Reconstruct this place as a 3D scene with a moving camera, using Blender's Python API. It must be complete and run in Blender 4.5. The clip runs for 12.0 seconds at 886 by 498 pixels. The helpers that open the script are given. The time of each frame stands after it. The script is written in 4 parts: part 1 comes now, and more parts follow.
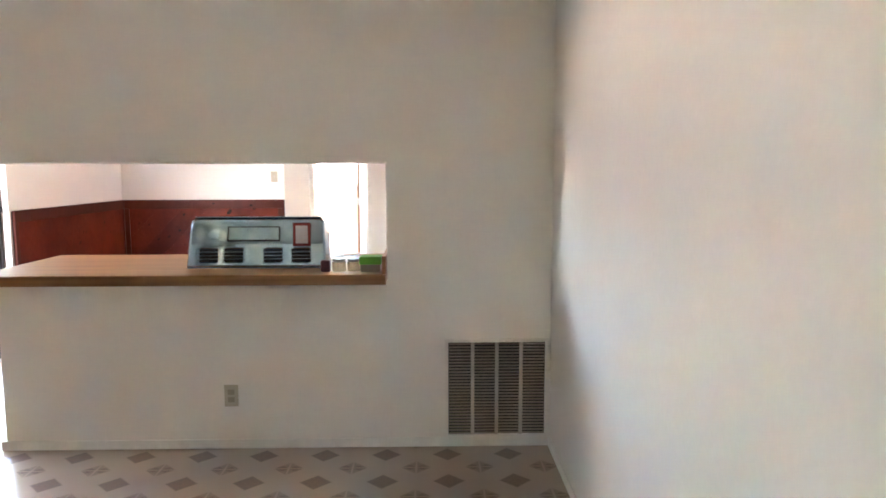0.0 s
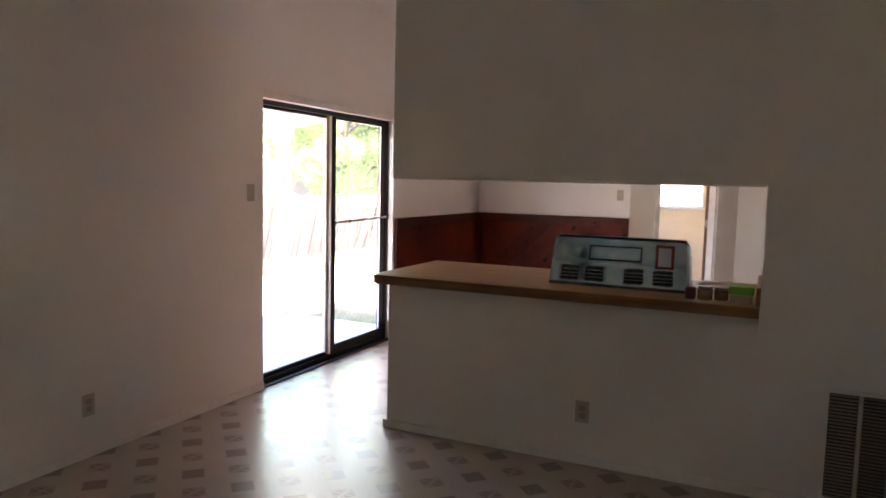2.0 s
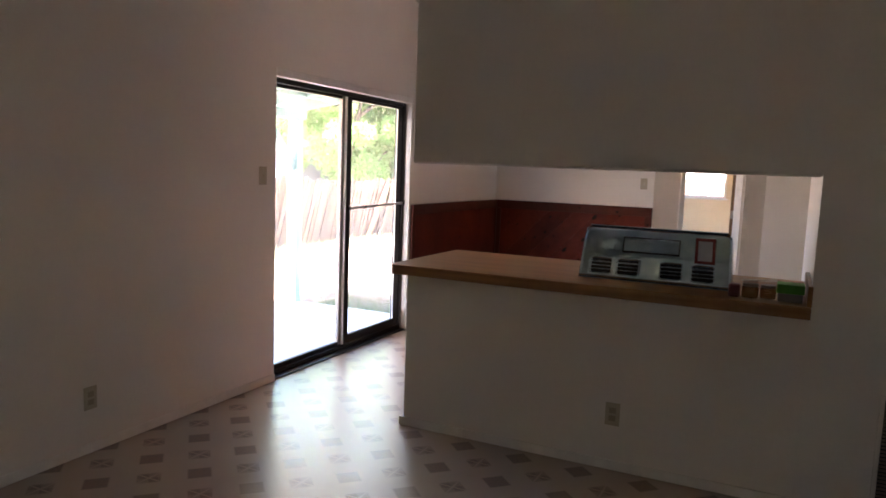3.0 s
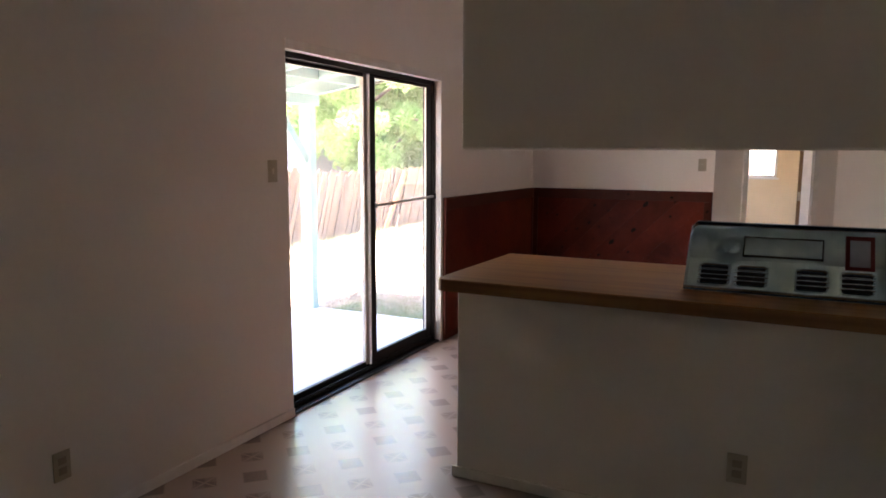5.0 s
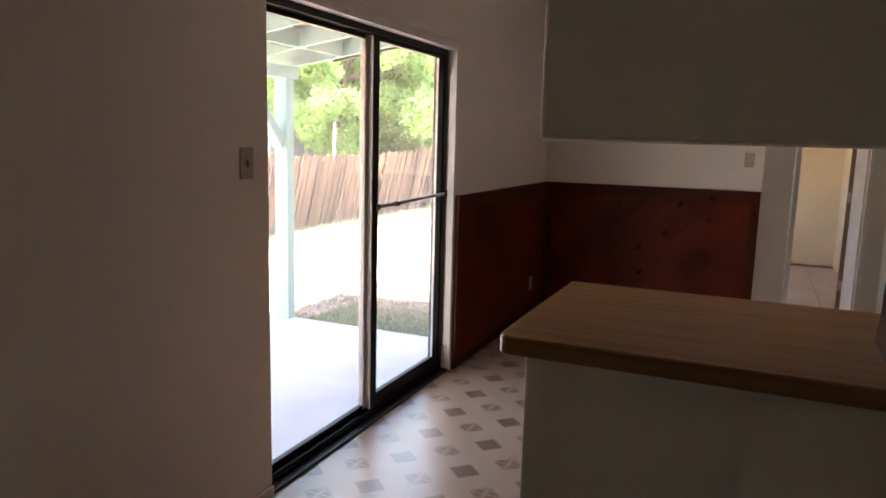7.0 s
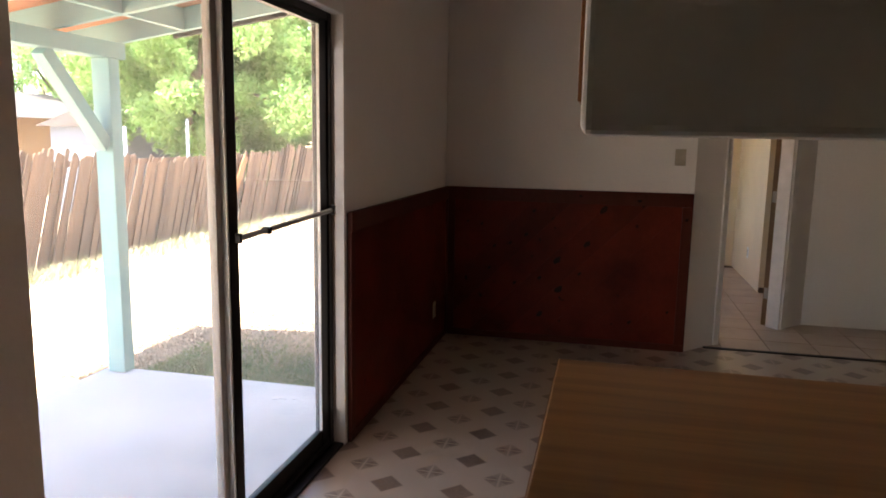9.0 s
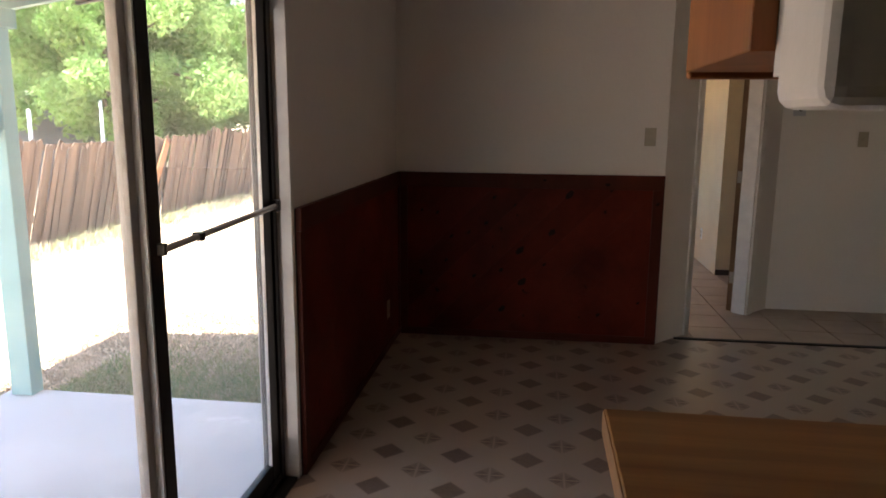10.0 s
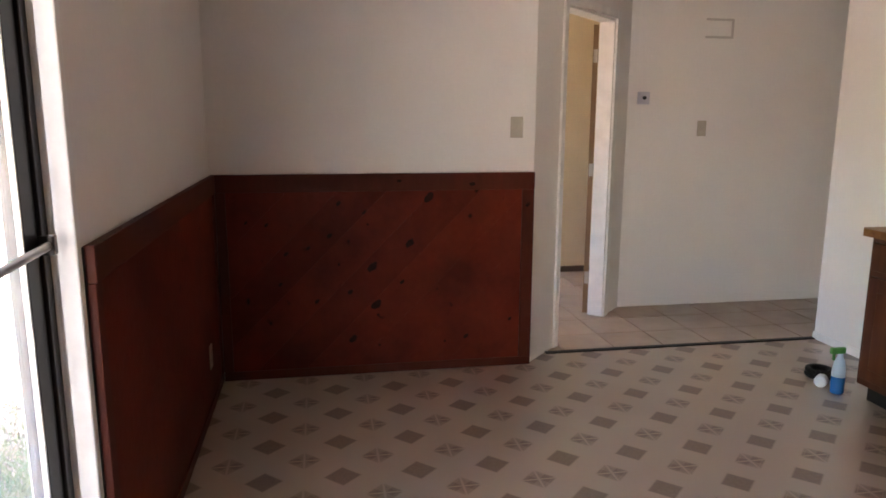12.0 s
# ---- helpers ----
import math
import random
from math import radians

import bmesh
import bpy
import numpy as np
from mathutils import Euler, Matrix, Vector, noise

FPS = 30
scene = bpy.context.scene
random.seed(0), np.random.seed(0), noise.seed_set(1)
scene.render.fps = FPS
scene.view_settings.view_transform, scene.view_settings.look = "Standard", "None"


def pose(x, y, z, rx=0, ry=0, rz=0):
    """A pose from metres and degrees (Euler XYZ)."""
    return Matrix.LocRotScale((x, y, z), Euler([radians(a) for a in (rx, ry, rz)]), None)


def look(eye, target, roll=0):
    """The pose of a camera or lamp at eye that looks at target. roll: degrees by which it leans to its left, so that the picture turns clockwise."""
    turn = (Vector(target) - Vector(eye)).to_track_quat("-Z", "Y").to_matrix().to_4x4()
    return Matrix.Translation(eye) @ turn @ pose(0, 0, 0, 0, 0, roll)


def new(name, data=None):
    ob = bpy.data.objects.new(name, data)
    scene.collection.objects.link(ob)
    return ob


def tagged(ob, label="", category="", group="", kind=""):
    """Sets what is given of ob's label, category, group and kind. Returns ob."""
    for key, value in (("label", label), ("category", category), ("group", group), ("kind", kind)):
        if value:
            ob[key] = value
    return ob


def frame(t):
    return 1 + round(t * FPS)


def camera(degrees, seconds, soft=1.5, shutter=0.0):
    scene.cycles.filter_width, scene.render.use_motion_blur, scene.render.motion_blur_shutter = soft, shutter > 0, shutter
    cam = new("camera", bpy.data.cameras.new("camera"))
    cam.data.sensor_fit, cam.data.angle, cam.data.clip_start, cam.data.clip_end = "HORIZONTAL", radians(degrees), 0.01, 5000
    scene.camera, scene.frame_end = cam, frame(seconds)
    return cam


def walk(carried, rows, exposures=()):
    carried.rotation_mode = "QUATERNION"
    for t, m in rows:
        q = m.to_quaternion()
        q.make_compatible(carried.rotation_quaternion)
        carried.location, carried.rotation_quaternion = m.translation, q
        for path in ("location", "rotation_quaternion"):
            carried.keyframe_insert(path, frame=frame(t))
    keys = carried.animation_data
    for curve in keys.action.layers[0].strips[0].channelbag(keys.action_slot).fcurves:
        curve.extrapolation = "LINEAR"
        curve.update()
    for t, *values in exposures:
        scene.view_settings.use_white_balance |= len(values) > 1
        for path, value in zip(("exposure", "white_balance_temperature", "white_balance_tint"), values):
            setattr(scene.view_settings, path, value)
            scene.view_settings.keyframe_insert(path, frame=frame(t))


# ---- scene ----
import itertools

# camera and walk: t, x, y, z, yaw, pitch, roll
cam = camera(64.3, 12.0, soft=1.7)
ROWS = [
    (0.0, 0.020, -0.033, 1.460, -1.112, -6.444, 0.161),
    (0.5, -0.027, -0.066, 1.459, 5.852, -7.373, -0.139),
    (1.0, -0.062, -0.105, 1.465, 15.350, -7.897, -0.481),
    (1.5, -0.092, -0.100, 1.466, 18.884, -6.376, -0.806),
    (2.0, -0.180, -0.050, 1.476, 24.966, -5.370, -1.344),
    (2.5, -0.275, 0.033, 1.477, 25.747, -4.869, -1.513),
    (3.0, -0.344, 0.130, 1.468, 25.805, -6.515, -2.121),
    (3.5, -0.405, 0.310, 1.476, 28.983, -6.539, -0.329),
    (5.5, -1.074, 0.947, 1.464, 26.075, -8.380, -0.102),
    (6.0, -1.246, 1.146, 1.461, 28.441, -9.820, -0.101),
    (6.5, -1.443, 1.361, 1.485, 26.223, -9.370, -1.013),
    (8.5, -2.025, 2.348, 1.489, 17.229, -8.690, -0.973),
    (9.0, -2.155, 2.597, 1.482, 13.263, -8.851, -0.981),
    (9.5, -2.257, 2.867, 1.494, 11.551, -9.763, 0.500),
    (10.0, -2.396, 3.034, 1.479, 7.625, -10.32, -0.439),
    (10.5, -2.595, 3.238, 1.485, 1.741, -10.54, -0.204),
    (11.0, -2.670, 3.425, 1.458, -3.122, -10.50, -0.099),
    (11.5, -2.724, 3.651, 1.504, -6.937, -8.935, 2.575),
    (12.0, -2.778, 3.910, 1.446, -9.983, -10.692, -0.239),
]
EXPOSURES = [(0.0, 6.58, 5700, 13), (0.3, 5.85, 5800, 13), (0.6, 5.0, 6000, 14), (1.0, 4.62, 6150, 16), (1.5, 4.55, 6200, 20), (2.5, 4.55, 6200, 21), (3.0, 4.25, 6200, 21), (3.5, 4.05, 6200, 21), (5.5, 3.98, 6350, 21),
             (6.0, 3.65, 6400, 20), (6.5, 3.55, 6500, 19), (8.5, 3.2, 6900, 17), (9.5, 2.93, 6750, 16), (10.5, 2.76, 6600, 15), (11.0, 3.42, 6400, 17), (12.0, 4.52, 6150, 15)]
walk(cam, [(t, pose(x, y, z, 90 + pitch, roll, yaw)) for t, x, y, z, yaw, pitch, roll in ROWS], EXPOSURES)

# ---- world and sun ----
SUN_TO = Vector((-0.05, -1.15, 2.4)).normalized()
world = bpy.data.worlds.new("sky_world")
scene.world = world
world.use_nodes = True
wn = world.node_tree.nodes
sky = wn.new("ShaderNodeTexSky")
sky.sky_type = 'NISHITA'
sky.sun_disc = False
sky.sun_elevation = math.asin(SUN_TO.z)
sky.sun_rotation = math.atan2(SUN_TO.x, SUN_TO.y)
wn["Background"].inputs[1].default_value = 0.15
world.node_tree.links.new(sky.outputs[0], wn["Background"].inputs[0])
sun = new("sun", bpy.data.lights.new("sun", 'SUN'))
sun.data.energy = 5.0
sun.data.angle = radians(0.5)
sun.data.color = (1.0, 0.95, 0.87)
sun.matrix_world = look((0, 0, 20), Vector((0, 0, 20)) - SUN_TO)


# area lamp added in the patio door's opening to boost its sky and yard light
door_light = new("door_fill_light", bpy.data.lights.new("door_fill_light", 'AREA'))
door_light.data.shape = 'RECTANGLE'
door_light.data.size, door_light.data.size_y = 1.90, 1.70
door_light.data.energy = 0.8
door_light.data.color = (1.0, 0.97, 0.95)
door_light.matrix_world = look((-3.385, 4.77, 1.03), (0.0, 4.77, 1.03))


# ---- materials ----
def mat(name, color, rough=0.6, metal=0.0, color2=None, scale=6.0, bump=0.0, bump_scale=60.0, fine=0.0, stretch=(1, 1, 1), spread=0.0, spec=0.5):
    """A surface with a slow drift between two colours, a fine grain, relief, and a small change from piece to piece."""
    m = bpy.data.materials.new(name)
    m.use_nodes = True
    nt = m.node_tree
    p = nt.nodes["Principled BSDF"]
    p.inputs["Roughness"].default_value = rough
    p.inputs["Metallic"].default_value = metal
    p.inputs["Specular IOR Level"].default_value = spec
    co = nt.nodes.new("ShaderNodeTexCoord")
    mp = nt.nodes.new("ShaderNodeMapping")
    mp.inputs["Scale"].default_value = stretch
    nt.links.new(co.outputs["Object"], mp.inputs[0])
    n1 = nt.nodes.new("ShaderNodeTexNoise")
    n1.inputs["Scale"].default_value = scale
    n1.inputs["Detail"].default_value = 5
    nt.links.new(mp.outputs[0], n1.inputs["Vector"])
    mix = nt.nodes.new("ShaderNodeMix")
    mix.data_type = 'RGBA'
    mix.inputs[6].default_value = (*color, 1)
    mix.inputs[7].default_value = (*(color2 or [c * 0.88 for c in color]), 1)
    ramp = nt.nodes.new("ShaderNodeMapRange")
    ramp.inputs[1].default_value, ramp.inputs[2].default_value = 0.35, 0.68
    nt.links.new(n1.outputs[0], ramp.inputs[0])
    nt.links.new(ramp.outputs[0], mix.inputs[0])
    out = mix.outputs[2]
    n2 = nt.nodes.new("ShaderNodeTexNoise")
    n2.inputs["Scale"].default_value = bump_scale
    n2.inputs["Detail"].default_value = 4
    nt.links.new(mp.outputs[0], n2.inputs["Vector"])
    if fine or spread:
        hsv = nt.nodes.new("ShaderNodeHueSaturation")
        nt.links.new(out, hsv.inputs["Color"])
        add = nt.nodes.new("ShaderNodeMath")
        add.operation = 'MULTIPLY_ADD'
        nt.links.new(n2.outputs[0], add.inputs[0])
        add.inputs[1].default_value, add.inputs[2].default_value = 2 * fine, 1 - fine
        val = add.outputs[0]
        if spread:
            oi = nt.nodes.new("ShaderNodeObjectInfo")
            a2 = nt.nodes.new("ShaderNodeMath")
            a2.operation = 'MULTIPLY_ADD'
            nt.links.new(oi.outputs["Random"], a2.inputs[0])
            a2.inputs[1].default_value, a2.inputs[2].default_value = 2 * spread, 1 - spread
            a3 = nt.nodes.new("ShaderNodeMath")
            a3.operation = 'MULTIPLY'
            nt.links.new(val, a3.inputs[0])
            nt.links.new(a2.outputs[0], a3.inputs[1])
            val = a3.outputs[0]
        nt.links.new(val, hsv.inputs["Value"])
        out = hsv.outputs[0]
    nt.links.new(out, p.inputs["Base Color"])
    if bump:
        b = nt.nodes.new("ShaderNodeBump")
        b.inputs["Strength"].default_value = bump
        b.inputs["Distance"].default_value = 0.01
        nt.links.new(n2.outputs[0], b.inputs["Height"])
        nt.links.new(b.outputs[0], p.inputs["Normal"])
    return m


def glass_mat(name, tint=(1, 1, 1), dust=0.0):
    m = bpy.data.materials.new(name)
    m.use_nodes = True
    nt = m.node_tree
    nt.nodes.clear()
    o = nt.nodes.new("ShaderNodeOutputMaterial")
    tr = nt.nodes.new("ShaderNodeBsdfTransparent")
    tr.inputs[0].default_value = (*tint, 1)
    gl = nt.nodes.new("ShaderNodeBsdfGlossy")
    gl.inputs["Roughness"].default_value = 0.02
    lw = nt.nodes.new("ShaderNodeLayerWeight")
    pw = nt.nodes.new("ShaderNodeMath")
    pw.operation = 'POWER'
    pw.inputs[1].default_value = 5.0
    nt.links.new(lw.outputs["Facing"], pw.inputs[0])
    fr = nt.nodes.new("ShaderNodeMath")
    fr.operation = 'MULTIPLY_ADD'
    fr.inputs[1].default_value, fr.inputs[2].default_value = 0.9, 0.035
    nt.links.new(pw.outputs[0], fr.inputs[0])
    mx = nt.nodes.new("ShaderNodeMixShader")
    nt.links.new(fr.outputs[0], mx.inputs[0])
    nt.links.new(tr.outputs[0], mx.inputs[1])
    nt.links.new(gl.outputs[0], mx.inputs[2])
    if dust:
        du = nt.nodes.new("ShaderNodeBsdfTranslucent")
        du.inputs[0].default_value = (0.85, 0.83, 0.80, 1)
        no = nt.nodes.new("ShaderNodeTexNoise")
        no.inputs["Scale"].default_value = 3.0
        no.inputs["Detail"].default_value = 6
        mr = nt.nodes.new("ShaderNodeMapRange")
        mr.inputs[3].default_value, mr.inputs[4].default_value = dust * 0.5, dust * 1.5
        nt.links.new(no.outputs[0], mr.inputs[0])
        md = nt.nodes.new("ShaderNodeMixShader")
        nt.links.new(mr.outputs[0], md.inputs[0])
        nt.links.new(mx.outputs[0], md.inputs[1])
        nt.links.new(du.outputs[0], md.inputs[2])
        mx = md
    nt.links.new(mx.outputs[0], o.inputs[0])
    return m


def knotty_pine(name, base, dark, axis):
    """Dark-stained pine: grain along the board, with scattered round knots."""
    m = mat(name, base, 0.5, color2=dark, scale=2.2, bump=0.15, bump_scale=26, fine=0.18, stretch=axis, spread=0.16, spec=0.12)
    nt = m.node_tree
    p = nt.nodes["Principled BSDF"]
    src = p.inputs["Base Color"].links[0].from_socket
    co = nt.nodes.new("ShaderNodeTexCoord")
    dist = nt.nodes.new("ShaderNodeTexNoise")
    dist.inputs["Scale"].default_value = 9
    vm = nt.nodes.new("ShaderNodeVectorMath")
    vm.operation = 'MULTIPLY_ADD'
    vm.inputs[1].default_value = (0.13, 0.13, 0.13)
    nt.links.new(co.outputs["Object"], dist.inputs["Vector"])
    nt.links.new(dist.outputs["Color"], vm.inputs[0])
    nt.links.new(co.outputs["Object"], vm.inputs[2])
    vo = nt.nodes.new("ShaderNodeTexVoronoi")
    vo.inputs["Scale"].default_value = 6.5
    nt.links.new(vm.outputs[0], vo.inputs["Vector"])
    rg = nt.nodes.new("ShaderNodeMapRange")
    rg.inputs[1].default_value, rg.inputs[2].default_value = 0.04, 0.10
    rg.inputs[3].default_value, rg.inputs[4].default_value = 0.95, 0.0
    nt.links.new(vo.outputs["Distance"], rg.inputs[0])
    mx = nt.nodes.new("ShaderNodeMix")
    mx.data_type = 'RGBA'
    nt.links.new(rg.outputs[0], mx.inputs[0])
    nt.links.new(src, mx.inputs[6])
    mx.inputs[7].default_value = (0.012, 0.004, 0.002, 1)
    nt.links.new(mx.outputs[2], p.inputs["Base Color"])
    return m


def vinyl_mat(name, x0, y0, s):
    """Printed sheet vinyl: two interleaved lattices of small turned squares, one plain, one quartered by light lines."""
    m = bpy.data.materials.new(name)
    m.use_nodes = True
    nt = m.node_tree
    N, L = nt.nodes, nt.links
    p = N["Principled BSDF"]
    co = N.new("ShaderNodeTexCoord")
    sp = N.new("ShaderNodeSeparateXYZ")
    L.new(co.outputs["Object"], sp.inputs[0])

    def op(kind, a, b=None, c=None):
        n = N.new("ShaderNodeMath")
        n.operation = kind
        for i, v in enumerate((a, b, c)):
            if v is None:
                continue
            if isinstance(v, (int, float)):
                n.inputs[i].default_value = v
            else:
                L.new(v, n.inputs[i])
        return n.outputs[0]

    def lattice(dx, dy):
        u = op('SUBTRACT', op('FRACT', op('MULTIPLY_ADD', sp.outputs[0], 1 / s, 0.5 + dx - x0 / s)), 0.5)
        v = op('SUBTRACT', op('FRACT', op('MULTIPLY_ADD', sp.outputs[1], 1 / s, 0.5 + dy - y0 / s)), 0.5)
        return op('ABSOLUTE', u), op('ABSOLUTE', v)

    def inside(d, r, soft):
        n = N.new("ShaderNodeMapRange")
        n.inputs[1].default_value, n.inputs[2].default_value = r - soft, r + soft
        n.inputs[3].default_value, n.inputs[4].default_value = 1, 0
        L.new(d, n.inputs[0])
        return n.outputs[0]

    au, av = lattice(0, 0)
    plain = inside(op('ADD', au, av), 0.238, 0.022)
    bu, bv = lattice(0.5, 0.5)
    quart = inside(op('ADD', bu, bv), 0.228, 0.022)
    lines = op('MAXIMUM', inside(bu, 0.014, 0.006), inside(bv, 0.014, 0.006))
    frame_line = op('MULTIPLY', inside(op('ABSOLUTE', op('SUBTRACT', op('ADD', bu, bv), 0.19)), 0.008, 0.005), 0.5)
    quart = op('MULTIPLY', quart, op('SUBTRACT', 1.0, op('MULTIPLY', op('MAXIMUM', lines, frame_line), 0.85)))
    quart = op('MULTIPLY', quart, op('MULTIPLY_ADD', inside(op('SUBTRACT', bv, bu), 0.0, 0.01), 0.35, 0.65))
    dark = op('MAXIMUM', plain, quart)
    speck = N.new("ShaderNodeTexNoise")
    speck.inputs["Scale"].default_value = 70
    speck.inputs["Detail"].default_value = 3
    L.new(co.outputs["Object"], speck.inputs["Vector"])
    dirt = N.new("ShaderNodeTexNoise")
    dirt.inputs["Scale"].default_value = 2.3
    dirt.inputs["Detail"].default_value = 2
    L.new(co.outputs["Object"], dirt.inputs["Vector"])
    base = N.new("ShaderNodeMix")
    base.data_type = 'RGBA'
    base.inputs[6].default_value = (0.45, 0.345, 0.267, 1)
    base.inputs[7].default_value = (0.36, 0.272, 0.208, 1)
    L.new(dirt.outputs[0], base.inputs[0])
    sq = N.new("ShaderNodeMix")
    sq.data_type = 'RGBA'
    sq.inputs[6].default_value = (0.175, 0.113, 0.079, 1)
    sq.inputs[7].default_value = (0.13, 0.086, 0.061, 1)
    L.new(speck.outputs[0], sq.inputs[0])
    mx = N.new("ShaderNodeMix")
    mx.data_type = 'RGBA'
    L.new(op('MULTIPLY', dark, op('MULTIPLY_ADD', speck.outputs[0], 0.3, 0.72)), mx.inputs[0])
    L.new(base.outputs[2], mx.inputs[6])
    L.new(sq.outputs[2], mx.inputs[7])
    L.new(mx.outputs[2], p.inputs["Base Color"])
    p.inputs["Specular IOR Level"].default_value = 0.55
    p.inputs["Coat Weight"].default_value = 0.8
    p.inputs["Coat IOR"].default_value = 1.5
    p.inputs["Roughness"].default_value = 0.3
    p.inputs["Coat Roughness"].default_value = 0.27
    return m


WALL = mat("wall_paint", (0.78, 0.715, 0.66), 0.75, color2=(0.74, 0.675, 0.62), scale=1.2, bump=0.12, bump_scale=45, fine=0.03)
WHITE = mat("white_trim_paint", (0.80, 0.75, 0.70), 0.45, scale=9, bump=0.05, fine=0.04)
CREAM = mat("cream_paint", (0.76, 0.60, 0.38), 0.7, scale=1.5, bump=0.08, fine=0.03)
CEIL = mat("ceiling_paint", (0.82, 0.77, 0.71), 0.9, scale=2, bump=0.4, bump_scale=120, fine=0.04)
VINYL = vinyl_mat("printed_vinyl", -3.028, 5.967, 0.3134)
PINE = knotty_pine("stained_pine", (0.142, 0.0190, 0.0085), (0.068, 0.0092, 0.0047), (1, 1, 1))
PINE_EDGE = mat("stained_pine_trim", (0.086, 0.0165, 0.0080), 0.5, color2=(0.07, 0.015, 0.007), scale=7, fine=0.15, stretch=(1, 1, 0.15), spec=0.15)
LAMINATE = mat("wood_grain_laminate", (0.30, 0.136, 0.040), 0.42, color2=(0.20, 0.086, 0.025), scale=5, fine=0.2, bump_scale=40, stretch=(0.25, 4.5, 4.5), spec=0.22)
LAMINATE_EDGE = mat("wood_edge_band", (0.30, 0.145, 0.055), 0.4, color2=(0.20, 0.09, 0.035), scale=5, fine=0.15, bump_scale=40, stretch=(0.25, 3.5, 8), spec=0.3)
OAK = mat("orange_oak", (0.34, 0.12, 0.035), 0.4, color2=(0.25, 0.08, 0.022), scale=6, fine=0.15, stretch=(3, 3, 0.3), spec=0.3)
OAK_DARK = mat("brown_cabinet_wood", (0.105, 0.030, 0.012), 0.4, color2=(0.065, 0.018, 0.008), scale=6, fine=0.15, stretch=(3, 3, 0.3), spec=0.3)
BRONZE = mat("dark_bronze_aluminium", (0.022, 0.017, 0.015), 0.4, 0.6, scale=20, fine=0.1)
ALU = mat("weathered_aluminium", (0.36, 0.32, 0.29), 0.45, 0.2, scale=20, fine=0.1)
STEEL = mat("galvanised_steel", (0.35, 0.45, 0.54), 0.2, 1.0, color2=(0.24, 0.34, 0.42), scale=9, bump=0.06, bump_scale=20, fine=0.08)
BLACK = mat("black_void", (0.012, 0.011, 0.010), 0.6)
RED = mat("red_label", (0.17, 0.018, 0.018), 0.6)
LABEL = mat("faded_label_paper", (0.36, 0.33, 0.36), 0.5, fine=0.1)
PLATE = mat("almond_plastic", (0.48, 0.41, 0.31), 0.4, scale=12)
PLATE_DARK = mat("brown_plastic", (0.22, 0.17, 0.12), 0.4, scale=12)
SOCKET = mat("aged_socket_plastic", (0.34, 0.28, 0.20), 0.4, scale=12)
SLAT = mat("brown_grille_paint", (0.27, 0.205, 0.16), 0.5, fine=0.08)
CHIME = mat("chime_edge_shade", (0.56, 0.49, 0.43), 0.7, fine=0.05)
GRILLE = mat("grille_paint", (0.47, 0.39, 0.32), 0.5, fine=0.05)
GLASS = glass_mat("window_glass", (0.98, 0.985, 0.982), 0.05)
TILE = mat("ceramic_tile", (0.44, 0.33, 0.24), 0.35, color2=(0.36, 0.26, 0.19), scale=5, bump=0.06, fine=0.08, spread=0.06)
GROUT = mat("dark_grout", (0.17, 0.125, 0.09), 0.9, fine=0.1)
DOOR_EDGE = mat("bare_door_edge", (0.24, 0.13, 0.06), 0.6, scale=8, fine=0.15, stretch=(1, 1, 0.2))
MINT = mat("mint_green_paint", (0.18, 0.36, 0.36), 0.6, color2=(0.23, 0.40, 0.39), scale=5, bump=0.1, fine=0.06)
DECK = mat("roof_board_wood", (0.50, 0.20, 0.10), 0.75, color2=(0.38, 0.15, 0.075), scale=4, fine=0.15, spread=0.12)
DARKWOOD = mat("dark_fascia", (0.022, 0.027, 0.023), 0.7, fine=0.1)
CONCRETE = mat("patio_concrete", (0.62, 0.625, 0.605), 0.85, color2=(0.50, 0.51, 0.50), scale=1.6, bump=0.2, bump_scale=80, fine=0.06)
SOIL = mat("dry_yard_soil", (0.62, 0.49, 0.345), 0.95, color2=(0.54, 0.42, 0.28), scale=0.9, bump=0.5, bump_scale=30, fine=0.12)
FENCE = mat("weathered_cedar", (0.138, 0.085, 0.053), 0.85, color2=(0.062, 0.042, 0.029), scale=3, fine=0.3, bump=0.2, stretch=(8, 8, 0.5), spread=0.42)
FENCE_NEW = mat("fresh_cedar", (0.30, 0.14, 0.06), 0.8, color2=(0.25, 0.11, 0.05), scale=3, fine=0.15, stretch=(6, 6, 0.6))
BARK = mat("tree_bark", (0.10, 0.075, 0.055), 0.9, scale=8, bump=0.5, bump_scale=20, fine=0.2)
LEAF = mat("leaf_green", (0.19, 0.36, 0.10), 0.5, color2=(0.33, 0.48, 0.19), scale=1.1, fine=0.2)
DRYGRASS = mat("dry_grass", (0.44, 0.36, 0.26), 0.9, color2=(0.31, 0.26, 0.18), scale=2.0, fine=0.2)
GREENGRASS = mat("green_grass", (0.13, 0.20, 0.06), 0.8, color2=(0.22, 0.25, 0.10), scale=3.0, fine=0.2)
STUCCO = mat("tan_stucco", (0.24, 0.155, 0.095), 0.9, scale=2, bump=0.2, fine=0.06)
SHINGLE = mat("grey_shingle", (0.07, 0.062, 0.06), 0.9, scale=6, bump=0.3, fine=0.15)
BLUEGREY = mat("blue_grey_siding", (0.16, 0.19, 0.24), 0.8, scale=3, fine=0.06)
POLE = mat("pale_metal_pole", (0.33, 0.36, 0.38), 0.4, 0.3, fine=0.05)
BLUE_LIQUID = mat("blue_cleaner", (0.03, 0.16, 0.42), 0.2)
